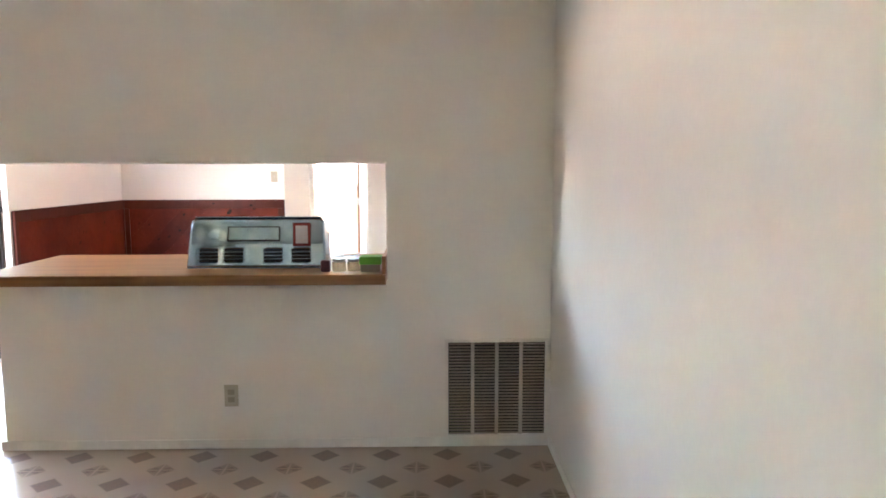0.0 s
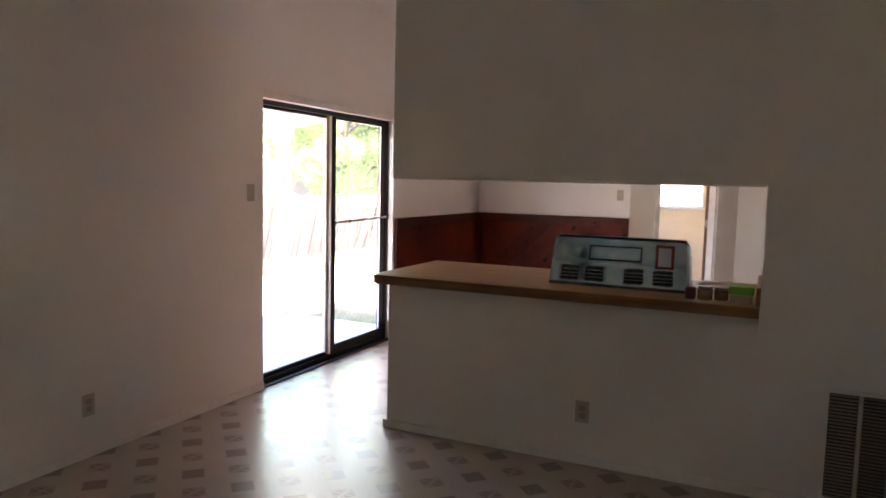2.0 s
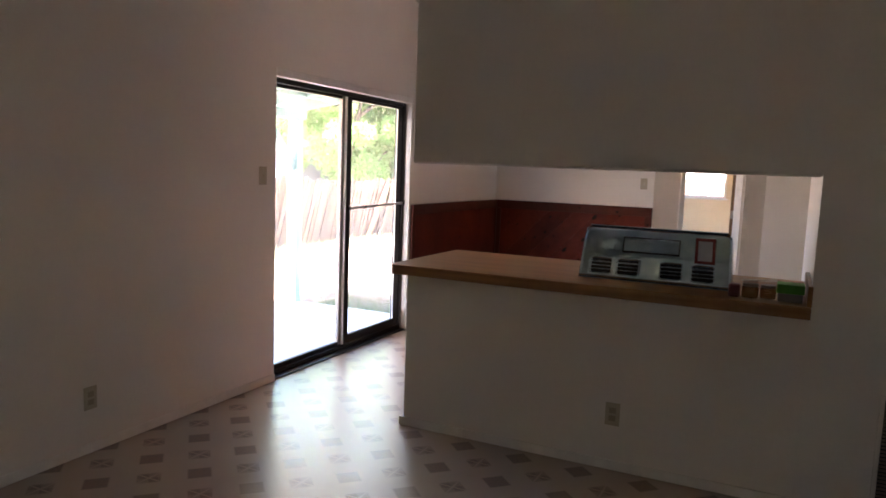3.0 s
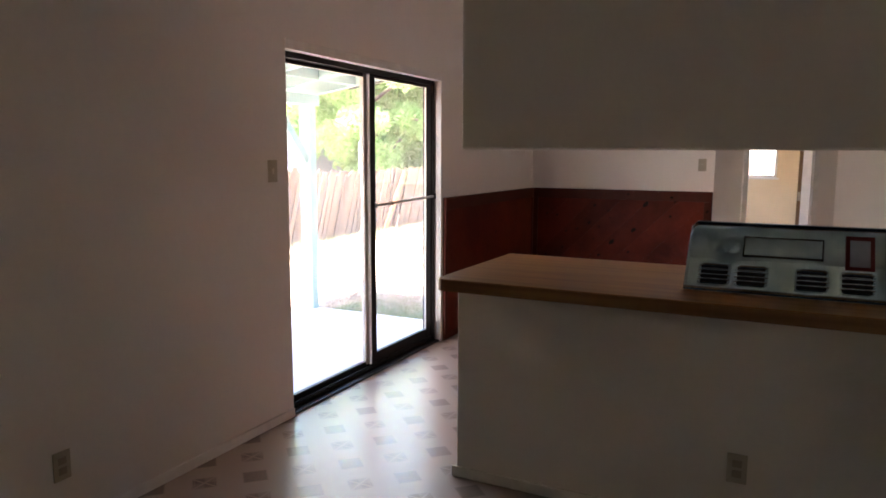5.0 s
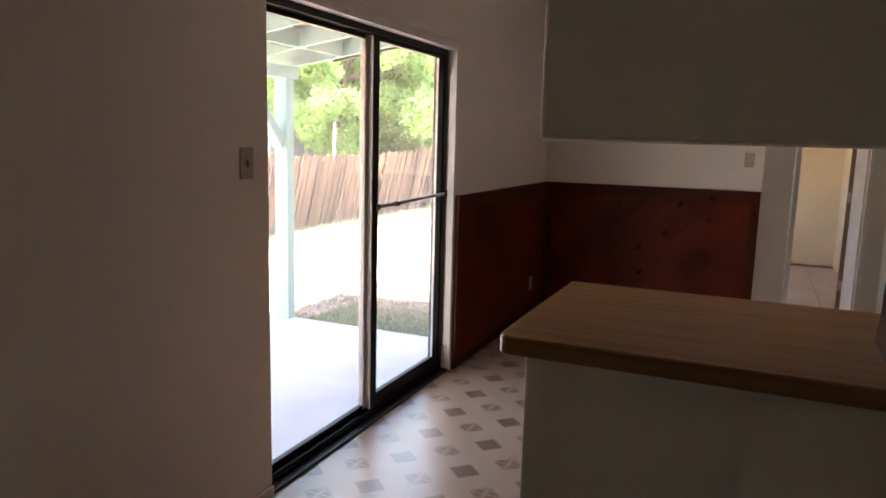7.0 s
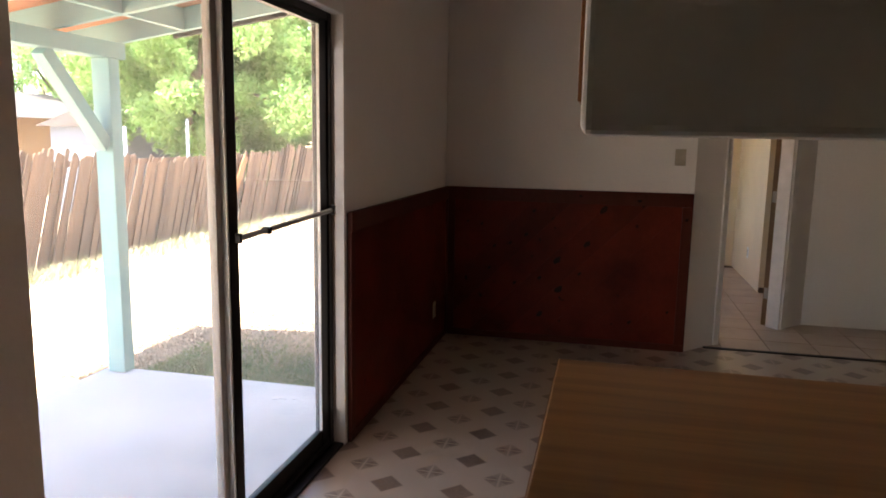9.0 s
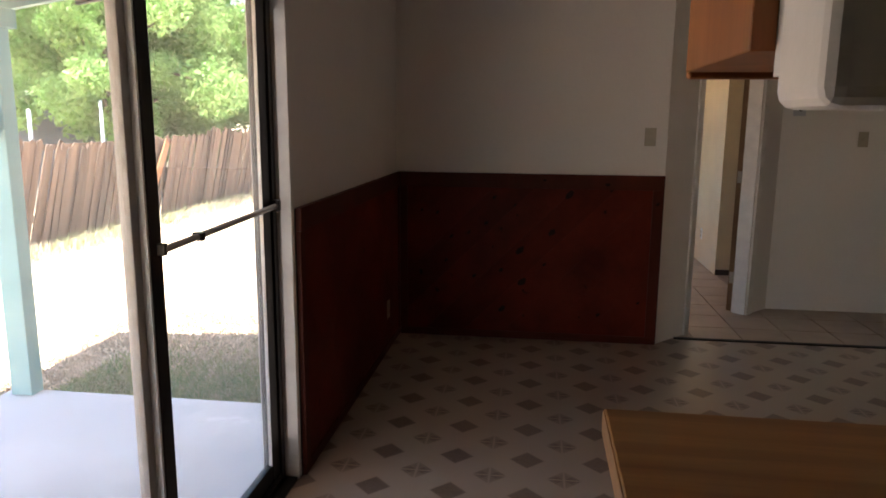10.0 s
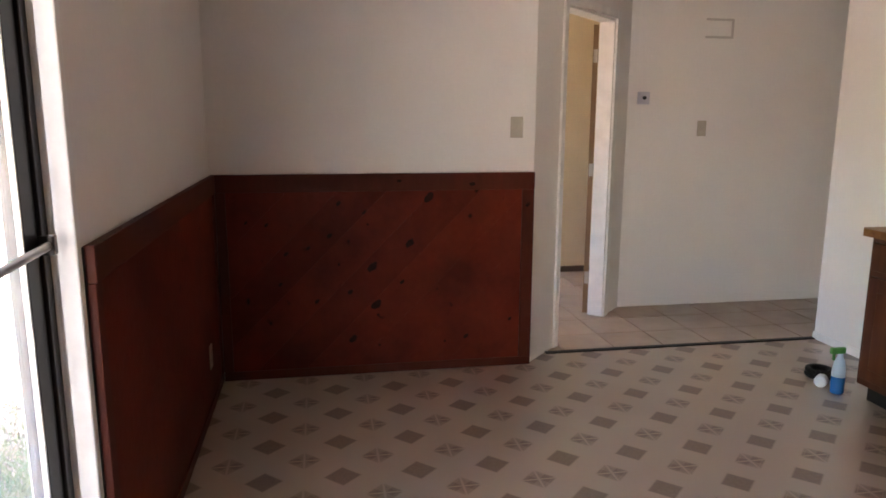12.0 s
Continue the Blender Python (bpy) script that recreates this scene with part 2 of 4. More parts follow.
CLEAR_PLASTIC = mat("cloudy_plastic", (0.50, 0.58, 0.62), 0.3)
GREEN_PLASTIC = mat("green_plastic", (0.10, 0.30, 0.06), 0.4)
GREEN_PAPER = mat("bright_green_card", (0.10, 0.33, 0.02), 0.6)
WHITE_PLASTIC = mat("white_plastic", (0.75, 0.75, 0.74), 0.4)
LILAC = mat("pale_thermostat_plastic", (0.55, 0.52, 0.55), 0.4)
GLASS_WARM = glass_mat("light_tinting_glass", (0.86, 0.88, 0.77))
GLASSJAR = glass_mat("jar_glass", (0.50, 0.40, 0.28))


# ---- building helpers ----
def box(bm, x0, x1, y0, y1, z0, z1, bevel=0.0, seg=2):
    r = bmesh.ops.create_cube(bm, size=1.0)
    vs = r["verts"]
    for v in vs:
        v.co = Vector((x0 + (v.co.x + 0.5) * (x1 - x0), y0 + (v.co.y + 0.5) * (y1 - y0), z0 + (v.co.z + 0.5) * (z1 - z0)))
    if bevel:
        es = list({e for v in vs for e in v.link_edges})
        bmesh.ops.bevel(bm, geom=es, offset=bevel, segments=seg, profile=0.5, affect='EDGES')
    return vs


def cyl(bm, a, b, r, r2=None, n=14):
    """A capped, tapered round bar from a to b."""
    a, b = Vector(a), Vector(b)
    d = b - a
    m = Matrix.Translation((a + b) / 2) @ d.to_track_quat('Z', 'Y').to_matrix().to_4x4()
    bmesh.ops.create_cone(bm, cap_ends=True, segments=n, radius1=r, radius2=r if r2 is None else r2, depth=d.length, matrix=m)


def prism(bm, poly, h0, h1, m=None):
    """A flat polygon given counter-clockwise in (a, b), thickened from h0 to h1 along the third axis, and laid by m."""
    lo = [bm.verts.new((a, b, h0)) for a, b in poly]
    hi = [bm.verts.new((a, b, h1)) for a, b in poly]
    bm.faces.new(list(reversed(lo)))
    bm.faces.new(hi)
    n = len(poly)
    for i in range(n):
        bm.faces.new((lo[i], lo[(i + 1) % n], hi[(i + 1) % n], hi[i]))
    if m is not None:
        for v in lo + hi:
            v.co = m @ v.co


def part(name, bm, material, parent=None, label="", smooth=False):
    me = bpy.data.meshes.new(name)
    bmesh.ops.recalc_face_normals(bm, faces=bm.faces)
    bm.to_mesh(me)
    bm.free()
    for mt in (material if isinstance(material, (list, tuple)) else [material]):
        me.materials.append(mt)
    if smooth:
        for f in me.polygons:
            f.use_smooth = True
    ob = new(name, me)
    if parent is not None:
        ob.parent = parent
        ob.matrix_parent_inverse = parent.matrix_world.inverted()
    if label:
        ob["label"] = label
    return ob


def boxpart(name, dims, material, parent=None, label="", bevel=0.0):
    bm = bmesh.new()
    for d in (dims if isinstance(dims[0], (list, tuple)) else [dims]):
        box(bm, *d, bevel=bevel)
    return part(name, bm, material, parent, label)


def thing(name, at, label, category, group="", kind=""):
    e = new(name)
    e.empty_display_size = 0.1
    e.matrix_world = at if isinstance(at, Matrix) else Matrix.Translation(at)
    bpy.context.view_layer.update()
    return tagged(e, label, category, group, kind)


def structure(ob, label, category):
    return tagged(ob, label, category, kind="structure")


# ---- the plan ----
XL, XR = -3.347, 0.653            # living room side walls
YP, YPB = 3.574, 3.69             # bar wall, front and back
YB = 7.775                        # far wall of the dining end
YH = 8.869                        # hall wall
XK = 0.45                         # kitchen side wall
DOOR_Y0, DOOR_Y1, DOOR_TOP = 3.830, 5.662, 2.045
XE, YS = -2.197, -3.2             # free end of the header; wall behind the walker
D0, D1 = Vector((-1.572, 7.775, 0)), Vector((-0.532, 8.869, 0))


def ceil_z(y):
    return 2.90 - 0.15 * (y - 5.65)


def sloped_wall(bm, x0, x1, y0, y1, z0):
    """A wall block whose top follows the slope of the ceiling."""
    vs = box(bm, x0, x1, y0, y1, z0, 9.0)
    for v in vs:
        if v.co.z > 8.9:
            v.co.z = ceil_z(v.co.y) + 0.02


# floors
f = boxpart("floor", (XL - 0.0005, XR + 0.1, YS, 7.92, -0.08, 0.0), VINYL)
structure(f, "beige sheet vinyl floor printed with small brown diamonds", "floor")
f = boxpart("hall_floor", (-3.4, 2.7, 7.925, 12.0, -0.08, -0.006), GROUT)
structure(f, "dark grout bed of the tiled hall floor", "floor")
f = boxpart("threshold_strip", (-1.42, 0.54, 7.900, 7.938, 0.0, 0.008), BLACK, bevel=0.002)
structure(f, "thin black metal strip between vinyl and tile", "threshold")

# left wall with the patio door opening
bm = bmesh.new()
T = 0.15
# unseen window opening added behind the walker to light the room
WY0, WY1, WZ0, WZ1 = -2.3, -1.9, 1.05, 2.15
sloped_wall(bm, XL - T, XL, YS - 0.12, WY0, 0)
sloped_wall(bm, XL - T, XL, WY1, DOOR_Y0, 0)
sloped_wall(bm, XL - T, XL, WY0, WY1, WZ1)
box(bm, XL - T, XL, WY0, WY1, 0, WZ0)
sloped_wall(bm, XL - T, XL, DOOR_Y0, DOOR_Y1, DOOR_TOP)
sloped_wall(bm, XL - T, XL, DOOR_Y1, YB + 0.12, 0)
structure(part("wall_left", bm, WALL), "off-white painted plaster wall holding the patio door", "wall")
# right wall of the living room, and the wall behind the walker
bm = bmesh.new()
# second opening, also unseen, added to brighten the left wall
RY0, RY1 = -2.5, -1.7
sloped_wall(bm, XR, XR + 0.12, YS - 0.12, RY0, 0)
sloped_wall(bm, XR, XR + 0.12, RY1, YPB, 0)
sloped_wall(bm, XR, XR + 0.12, RY0, RY1, 1.28)
box(bm, XR, XR + 0.12, RY0, RY1, 0, 1.0)
structure(part("wall_right", bm, WALL), "off-white painted plaster side wall", "wall")
bm = bmesh.new()
sloped_wall(bm, XL, XR, YS - 0.12, YS, 0)
structure(part("wall_south", bm, WALL), "off-white painted plaster end wall", "wall")
# panes of the added openings; their tint colours the incoming light
for n, d in (("unseen_window_1", (XL - 0.08, XL - 0.074, WY0 - 0.002, WY1 + 0.002, WZ0 - 0.002, WZ1 + 0.002)), ("unseen_window_2", (XR + 0.05, XR + 0.056, RY0 - 0.002, RY1 + 0.002, 0.998, 1.282))):
    f = boxpart(n, d, GLASS_WARM)
    f.visible_shadow = True
    structure(f, "unseen added window pane that tints the daylight on the walls", "window")
# bar wall: low wall, header and full-height part
bm = bmesh.new()
box(bm, XE - 0.010, -0.1985, YP, YPB, 0, 0.889)
es = [e for e in bm.edges if all(v.co.x < XE for v in e.verts)]
bmesh.ops.bevel(bm, geom=es, offset=0.008, segments=3, profile=0.5, affect='EDGES')
structure(part("wall_bar_lower", bm, WALL), "off-white painted low wall under the bar counter", "wall")
bm = bmesh.new()
sloped_wall(bm, XE, -0.198, YP, YPB, 1.49)
es = [e for e in bm.edges if all(v.co.x < XE + 0.01 for v in e.verts) or all(v.co.z < 1.5 for v in e.verts)]
bmesh.ops.bevel(bm, geom=es, offset=0.015, segments=3, profile=0.5, affect='EDGES')
structure(part("wall_bar_header", bm, WALL), "off-white painted header wall above the bar opening", "wall")
bm = bmesh.new()
sloped_wall(bm, -0.198, XR + 0.1, YP, YPB, 0)
structure(part("wall_bar_right", bm, WALL), "off-white painted wall beside the bar opening", "wall")
# short wall running back from the bar's end into the kitchen
bm = bmesh.new()
sloped_wall(bm, -0.198, -0.09, YPB + 0.0005, 5.15, 0)
structure(part("wall_kitchen_stub", bm, WALL), "off-white painted short wall behind the bar's end", "wall")
# far wall of the dining end
bm = bmesh.new()
sloped_wall(bm, XL, D0.x, YB, YB + 0.12, 0)
structure(part("wall_north", bm, WALL), "off-white painted wall above dark wainscot", "wall")
# diagonal wall with a doorway
DU = (D1 - D0).normalized()
DM = Matrix.Translation(D0) @ Matrix.Rotation(math.atan2(DU.y, DU.x), 4, 'Z')   # x along the wall, y behind it
DL = (D1 - D0).length
DO0, DO1, DTOP = 0.383, 1.195, 2.10
bm = bmesh.new()
box(bm, 0.0, DO0, 0, 0.11, 0, 2.75)
box(bm, DO1, DL + 0.1, 0, 0.11, 0, 2.75)
box(bm, DO0, DO1, 0, 0.11, DTOP, 2.75)
bm.transform(DM)
structure(part("wall_diagonal", bm, WALL), "off-white painted diagonal wall around a doorway", "wall")
# hall and kitchen walls
bm = bmesh.new()
box(bm, D1.x, 2.6, YH, YH + 0.11, 0, 2.75)
structure(part("wall_hall", bm, WALL), "off-white painted hall wall", "wall")
bm = bmesh.new()
box(bm, XK, XK + 0.11, YPB, 7.93, 0, 3.3, bevel=0.006)
structure(part("wall_kitchen", bm, WALL), "off-white painted kitchen side wall", "wall")
# the low gap at y 8.25 to 8.65 is added, unseen, to light the hall
bm = bmesh.new()
box(bm, 2.6, 2.7, 7.82, 8.25, 0, 2.8)
box(bm, 2.6, 2.7, 8.65, YH + 0.11, 0, 2.8)
box(bm, 2.6, 2.7, 8.25, 8.65, 0.16, 2.8)
box(bm, XK + 0.111, 2.6, 7.82, 7.928, 0, 2.8)
structure(part("wall_hall_end", bm, WALL), "off-white painted wall closing the hall", "wall")
# back room walls
BX0, BY1 = -0.63, 11.75
bm = bmesh.new()
FW0, FW1, FZ0, FZ1 = -1.86, -1.142, 1.15, 2.0
box(bm, -3.4, FW0, BY1, BY1 + 0.12, 0, 2.6)
box(bm, FW1, BX0 + 0.1, BY1, BY1 + 0.12, 0, 2.6)
box(bm, FW0, FW1, BY1, BY1 + 0.12, 0, FZ0)
box(bm, FW0, FW1, BY1, BY1 + 0.12, FZ1, 2.6)
structure(part("wall_back_room_far", bm, CREAM), "cream painted wall with a small window", "wall")
bm = bmesh.new()
box(bm, BX0, BX0 + 0.1, 10.2505, BY1 - 0.0005, 0, 2.6)
structure(part("wall_back_room_side", bm, CREAM), "cream painted side wall of the back room", "wall")
bm = bmesh.new()
box(bm, BX0, 2.6, 10.14, 10.25, 0, 2.6)
structure(part("wall_back_room_return", bm, CREAM), "cream painted return wall of the back room", "wall")
# the opening at y 9.0 to 10.6 is added out of view for light
bm = bmesh.new()
box(bm, -3.5, -3.4, YB + 0.12, 9.0, 0, 2.6)
box(bm, -3.5, -3.4, 10.6, BY1 + 0.12, 0, 2.6)
box(bm, -3.5, -3.4, 9.0, 10.6, 0, 0.9)
box(bm, -3.5, -3.4, 9.0, 10.6, 2.1, 2.6)
box(bm, 2.6, 2.7, YH + 0.11, 10.25, 0, 2.6)
structure(part("wall_back_room_end", bm, CREAM), "cream painted end walls of the back room", "wall")
# ceilings
bm = bmesh.new()
vs = box(bm, XL - 0.15, XR + 0.12, YS - 0.12, YB + 0.12, 0, 0.1)
for v in vs:
    v.co.z += ceil_z(v.co.y)
structure(part("ceiling", bm, CEIL), "off-white textured sloping ceiling", "ceiling")
f = boxpart("ceiling_hall", (-3.5, 2.7, YB + 0.121, BY1 + 0.12, 2.6, 2.7), CEIL)
structure(f, "off-white textured flat ceiling of hall and back room", "ceiling")

# ---- patio door ----
f = boxpart("door_sill", (XL - 0.148, XL - 0.001, DOOR_Y0 + 0.001, DOOR_Y1 - 0.003, -0.1, -0.001), BRONZE)
structure(f, "dark metal sill under the patio door", "sill")
f = boxpart("sill_strip", (XL - 0.051, XL - 0.001, DOOR_Y0 + 0.002, DOOR_Y1 - 0.004, -0.0005, 0.012), BRONZE, bevel=0.003)
structure(f, "dark bronze strip inside the patio door", "sill")
door = thing("sliding_door", (XL - 0.06, (DOOR_Y0 + DOOR_Y1) / 2, 0), "dark bronze aluminium sliding glass patio door, closed, in the wall", "door", kind="structure")
FX0, FX1 = XL - 0.13, XL - 0.052
boxpart("door_frame", [(FX0, FX1, DOOR_Y0 + 0.003, DOOR_Y0 + 0.04, 0.0, 2.04), (FX0, FX1, DOOR_Y1 - 0.045, DOOR_Y1 - 0.003, 0.0, 2.04),
                       (FX0, FX1, DOOR_Y0 + 0.04, DOOR_Y1 - 0.045, 1.99, 2.04), (FX0, FX1, DOOR_Y0 + 0.04, DOOR_Y1 - 0.045, 0.0, 0.028)], BRONZE, door, bevel=0.003)
boxpart("track", [(FX1 - 0.012, FX1 - 0.004, DOOR_Y0 + 0.04, DOOR_Y1 - 0.045, 0.0285, 0.045), (FX0 + 0.03, FX0 + 0.038, DOOR_Y0 + 0.04, DOOR_Y1 - 0.045, 0.0285, 0.045)], BRONZE, door, "dark worn metal track")


def panel(name, y0, y1, x, stile_l, stile_r, m_l, m_r, rail):
    z0, z1 = 0.046, 1.988
    p = boxpart(name, [(x - 0.014, x + 0.014, y0 + stile_l, y1 - stile_r, z0, z0 + rail), (x - 0.014, x + 0.014, y0 + stile_l, y1 - stile_r, z1 - 0.022, z1)], BRONZE, door, bevel=0.002)
    boxpart("stile", (x - 0.016, x + 0.016, y0, y0 + stile_l, z0, z1), m_l, p, bevel=0.003)
    boxpart("stile", (x - 0.016, x + 0.016, y1 - stile_r, y1, z0, z1), m_r, p, bevel=0.003)
    g = boxpart("pane", (x - 0.003, x + 0.003, y0 + stile_l - 0.004, y1 - stile_r + 0.004, z0 + rail - 0.004, z1 - 0.018), GLASS, p, "clear glass pane")
    g.visible_shadow = False
    return p


panel("fixed_panel", DOOR_Y0 + 0.041, 4.79, FX0 + 0.03, 0.012, 0.075, BRONZE, ALU, 0.025)
moving = panel("moving_panel", 4.757, DOOR_Y1 - 0.046, FX1 - 0.024, 0.058, 0.075, BRONZE, BRONZE, 0.07)
# pale strips paint the bright highlight along the stiles' aluminium edges
LIT_EDGE = mat("lit_edge_paint", (0.72, 0.70, 0.67), 0.35, 0.1, scale=20, fine=0.1)
boxpart("lit_edge_strip", (FX1 - 0.036, FX1 - 0.012, 4.748, 4.7565, 0.046, 1.988), LIT_EDGE, moving, "pale strip standing in for a lit aluminium edge")
boxpart("lit_edge_strip", (FX1 - 0.0205, FX1 - 0.0085, DOOR_Y1 - 0.1285, DOOR_Y1 - 0.1215, 0.117, 1.965), LIT_EDGE, moving, "pale strip standing in for a lit aluminium edge")
bm = bmesh.new()
cyl(bm, (FX1 + 0.012, 4.79, 1.131), (FX1 + 0.012, 5.625, 1.152), 0.010)
bar = part("security_bar", bm, ALU, door, "thin metal locking bar across the moving panel", True)
boxpart("bracket", (FX1 - 0.005, FX1 + 0.018, 4.78, 4.798, 1.114, 1.148), BRONZE, bar, bevel=0.003)
boxpart("clamp", (FX1 - 0.004, FX1 + 0.028, 4.975, 5.0, 1.122, 1.148), BRONZE, bar, bevel=0.003)
boxpart("bracket", (FX1 - 0.01, FX1 + 0.026, 5.612, 5.637, 1.13, 1.175), BRONZE, bar, bevel=0.003)
f = boxpart("door_trim", [(XL - 0.05, XL + 0.006, DOOR_Y1 - 0.002, DOOR_Y1 + 0.032, 0, 2.078), (XL - 0.05, XL + 0.006, DOOR_Y0, DOOR_Y1 - 0.002, 2.022, 2.076)], WHITE, bevel=0.004)
structure(f, "white painted trim at the patio door", "trim")

# ---- wainscot ----
WT = 1.137


def clip(poly, a, b, c):
    """Keeps the part of a polygon where a*x + b*y <= c."""
    out = []
    for i, p in enumerate(poly):
        q = poly[(i + 1) % len(poly)]
        dp, dq = a * p[0] + b * p[1] - c, a * q[0] + b * q[1] - c
        if dp <= 0:
            out.append(p)
        if dp * dq < 0:
            k = dp / (dp - dq)
            out.append((p[0] + k * (q[0] - p[0]), p[1] + k * (q[1] - p[1])))
    return out


def wainscot(name, m, width, rise, stile0, stile1):
    """Diagonal boards in a frame of flat rails; m lays x along the wall, y up and z out of it."""
    w = thing(name, m, "dark red-brown stained knotty pine wainscot of diagonal boards", "wainscot", kind="structure")
    bm = bmesh.new()
    box(bm, 0, width, 0, WT - 0.005, 0.002, 0.008)
    bm.transform(m)
    part("backing", bm, BLACK, w)
    for n, d in (("top_rail", (0, width, WT - 0.095, WT, 0.0085, 0.034)), ("bottom_rail", (0, width, 0, 0.05, 0.0085, 0.026)),
                 ("stile", (0, stile0, 0.0505, WT - 0.0955, 0.0085, 0.03)), ("stile", (width - stile1, width, 0.0505, WT - 0.0955, 0.0085, 0.03))):
        bm = bmesh.new()
        box(bm, *d, bevel=0.003)
        bm.transform(m)
        part(n, bm, PINE_EDGE, w)
    pitch = 0.19
    c = math.sqrt(0.5)
    a, b = (-c, c) if rise else (c, c)
    lo = min(a * x + b * y for x in (0, width) for y in (0, WT))
    hi = max(a * x + b * y for x in (0, width) for y in (0, WT))
    k = lo
    while k < hi:
        poly = [(stile0, 0.05), (width - stile1, 0.05), (width - stile1, WT - 0.095), (stile0, WT - 0.095)]
        poly = clip(clip(poly, a, b, k + pitch - 0.0003), -a, -b, -k)
        if len(poly) >= 3:
            bm = bmesh.new()
            prism(bm, poly, 0.0085, 0.019, m)
            part("board", bm, PINE, w)
        k += pitch


wainscot("wainscot_north", Matrix.Translation((XL + 0.0302, YB, 0)) @ Matrix(((1, 0, 0, 0), (0, 0, -1, 0), (0, 1, 0, 0), (0, 0, 0, 1))), D0.x - XL - 0.0322, True, 0.05, 0.07)
wainscot("wainscot_left", Matrix.Translation((XL, DOOR_Y1 + 0.0335, 0)) @ Matrix(((0, 0, 1, 0), (1, 0, 0, 0), (0, 1, 0, 0), (0, 0, 0, 1))), YB - DOOR_Y1 - 0.036, False, 0.05, 0.05)

# large dark knots in the north boards and rail: x, height, radius
KNOT = mat("dark_pine_knot", (0.016, 0.006, 0.004), 0.5, color2=(0.03, 0.009, 0.005), scale=30, spec=0.12)
KNOTS = [(-2.179, 1.003, 0.033), (-2.286, 0.747, 0.029), (-2.498, 0.617, 0.033), (-2.475, 0.403, 0.033), (-2.61, 0.207, 0.027), (-2.729, 0.799, 0.018), (-2.675, 0.976, 0.017),
         (-2.537, 0.925, 0.013), (-2.963, 0.704, 0.015), (-2.844, 0.735, 0.013), (-2.805, 0.433, 0.015), (-2.62, 0.48, 0.018), (-2.329, 0.528, 0.015), (-1.962, 0.191, 0.018),
         (-1.936, 1.075, 0.017), (-2.345, 1.096, 0.013), (-1.612, 0.953, 0.015), (-1.701, 0.284, 0.013), (-3.167, 0.88, 0.011), (-3.061, 0.866, 0.013), (-2.999, 0.536, 0.013)]
rk = random.Random(12)
north = bpy.data.objects["wainscot_north"]
for kx, kz, kr in KNOTS:
    face = 0.034 if kz > WT - 0.095 else (0.030 if kx > D0.x - 0.07 else 0.019)
    lean = 0.0 if kz > WT - 0.095 else radians(45)
    outline = []
    for i in range(14):
        a = i * math.pi / 7
        q = kr * rk.uniform(0.72, 1.05)
        u, v = 1.15 * q * math.cos(a), 0.72 * q * math.sin(a)
        outline.append((kx - XL - 0.0302 + u * math.cos(lean) - v * math.sin(lean), kz + u * math.sin(lean) + v * math.cos(lean)))
    bm = bmesh.new()
    prism(bm, outline, face - 0.002, face + 0.0006, north.matrix_world)
    part("knot", bm, KNOT, north, "dark round knot in the pine")

# ---- doorway in the diagonal wall ----
bm = bmesh.new()
for d in ((DO0 - 0.055, DO0, -0.015, 0.0, 0, DTOP + 0.055), (DO1, DO1 + 0.07, -0.015, 0.0, 0, DTOP + 0.055), (DO0, DO1, -0.015, 0.0, DTOP, DTOP + 0.055),
          (DO0 + 0.001, DO0 + 0.018, 0.0, 0.11, 0, DTOP - 0.001), (DO1 - 0.018, DO1 - 0.001, 0.0, 0.11, 0, DTOP - 0.001), (DO0 + 0.018, DO1 - 0.018, 0.0, 0.11, DTOP - 0.018, DTOP - 0.001)):
    box(bm, *d, bevel=0.003)
bm.transform(DM)
structure(part("door_casing", bm, WHITE), "white painted casing round the inner doorway", "trim")
hinge = DM @ Vector((DO1 - 0.012, 0.115, 0))
leaf_m = Matrix.Translation(hinge) @ Matrix.Rotation(math.atan2(0.93, 0.37), 4, 'Z')
leaf = thing("door_leaf", leaf_m, "cream painted inner door, standing open, with bare brown edge", "door")
bm = bmesh.new()
box(bm, 0.003, 0.74, 0.0, 0.036, 0.012, 2.07, bevel=0.002)
bm.transform(leaf_m)
part("slab", bm, CREAM, leaf)
bm = bmesh.new()
box(bm, 0.0, 0.0028, 0.0005, 0.0355, 0.012, 2.07)
bm.transform(leaf_m)
part("edge", bm, DOOR_EDGE, leaf, "bare brown wooden edge")
for z in (0.28, 1.07, 1.86):
    bm = bmesh.new()
    box(bm, -0.004, 0.0, 0.002, 0.030, z - 0.045, z + 0.045, bevel=0.001)
    cyl(bm, (-0.008, 0.004, z - 0.045), (-0.008, 0.004, z + 0.045), 0.007, n=10)
    bm.transform(leaf_m)
    part("hinge", bm, GRILLE, leaf, "paint-covered hinge")

# ---- back room window ----
win = thing("window_back_room", ((FW0 + FW1) / 2, BY1 + 0.05, FZ0), "small white framed window in the cream wall", "window", kind="structure")
boxpart("window_frame", [(FW0, FW0 + 0.03, BY1 + 0.03, BY1 + 0.08, FZ0 + 0.02, FZ1), (FW1 - 0.03, FW1, BY1 + 0.03, BY1 + 0.08, FZ0 + 0.02, FZ1), (FW0 + 0.03, FW1 - 0.03, BY1 + 0.03, BY1 + 0.08, FZ1 - 0.03, FZ1), (FW0 + 0.03, FW1 - 0.03, BY1 + 0.03, BY1 + 0.08, FZ0 + 0.02, FZ0 + 0.05)], WHITE, win, bevel=0.003)
boxpart("window_sill", (FW0 - 0.03, FW1 + 0.03, BY1 - 0.03, BY1 + 0.12, FZ0 - 0.005, FZ0 + 0.02), WHITE, win, bevel=0.004)
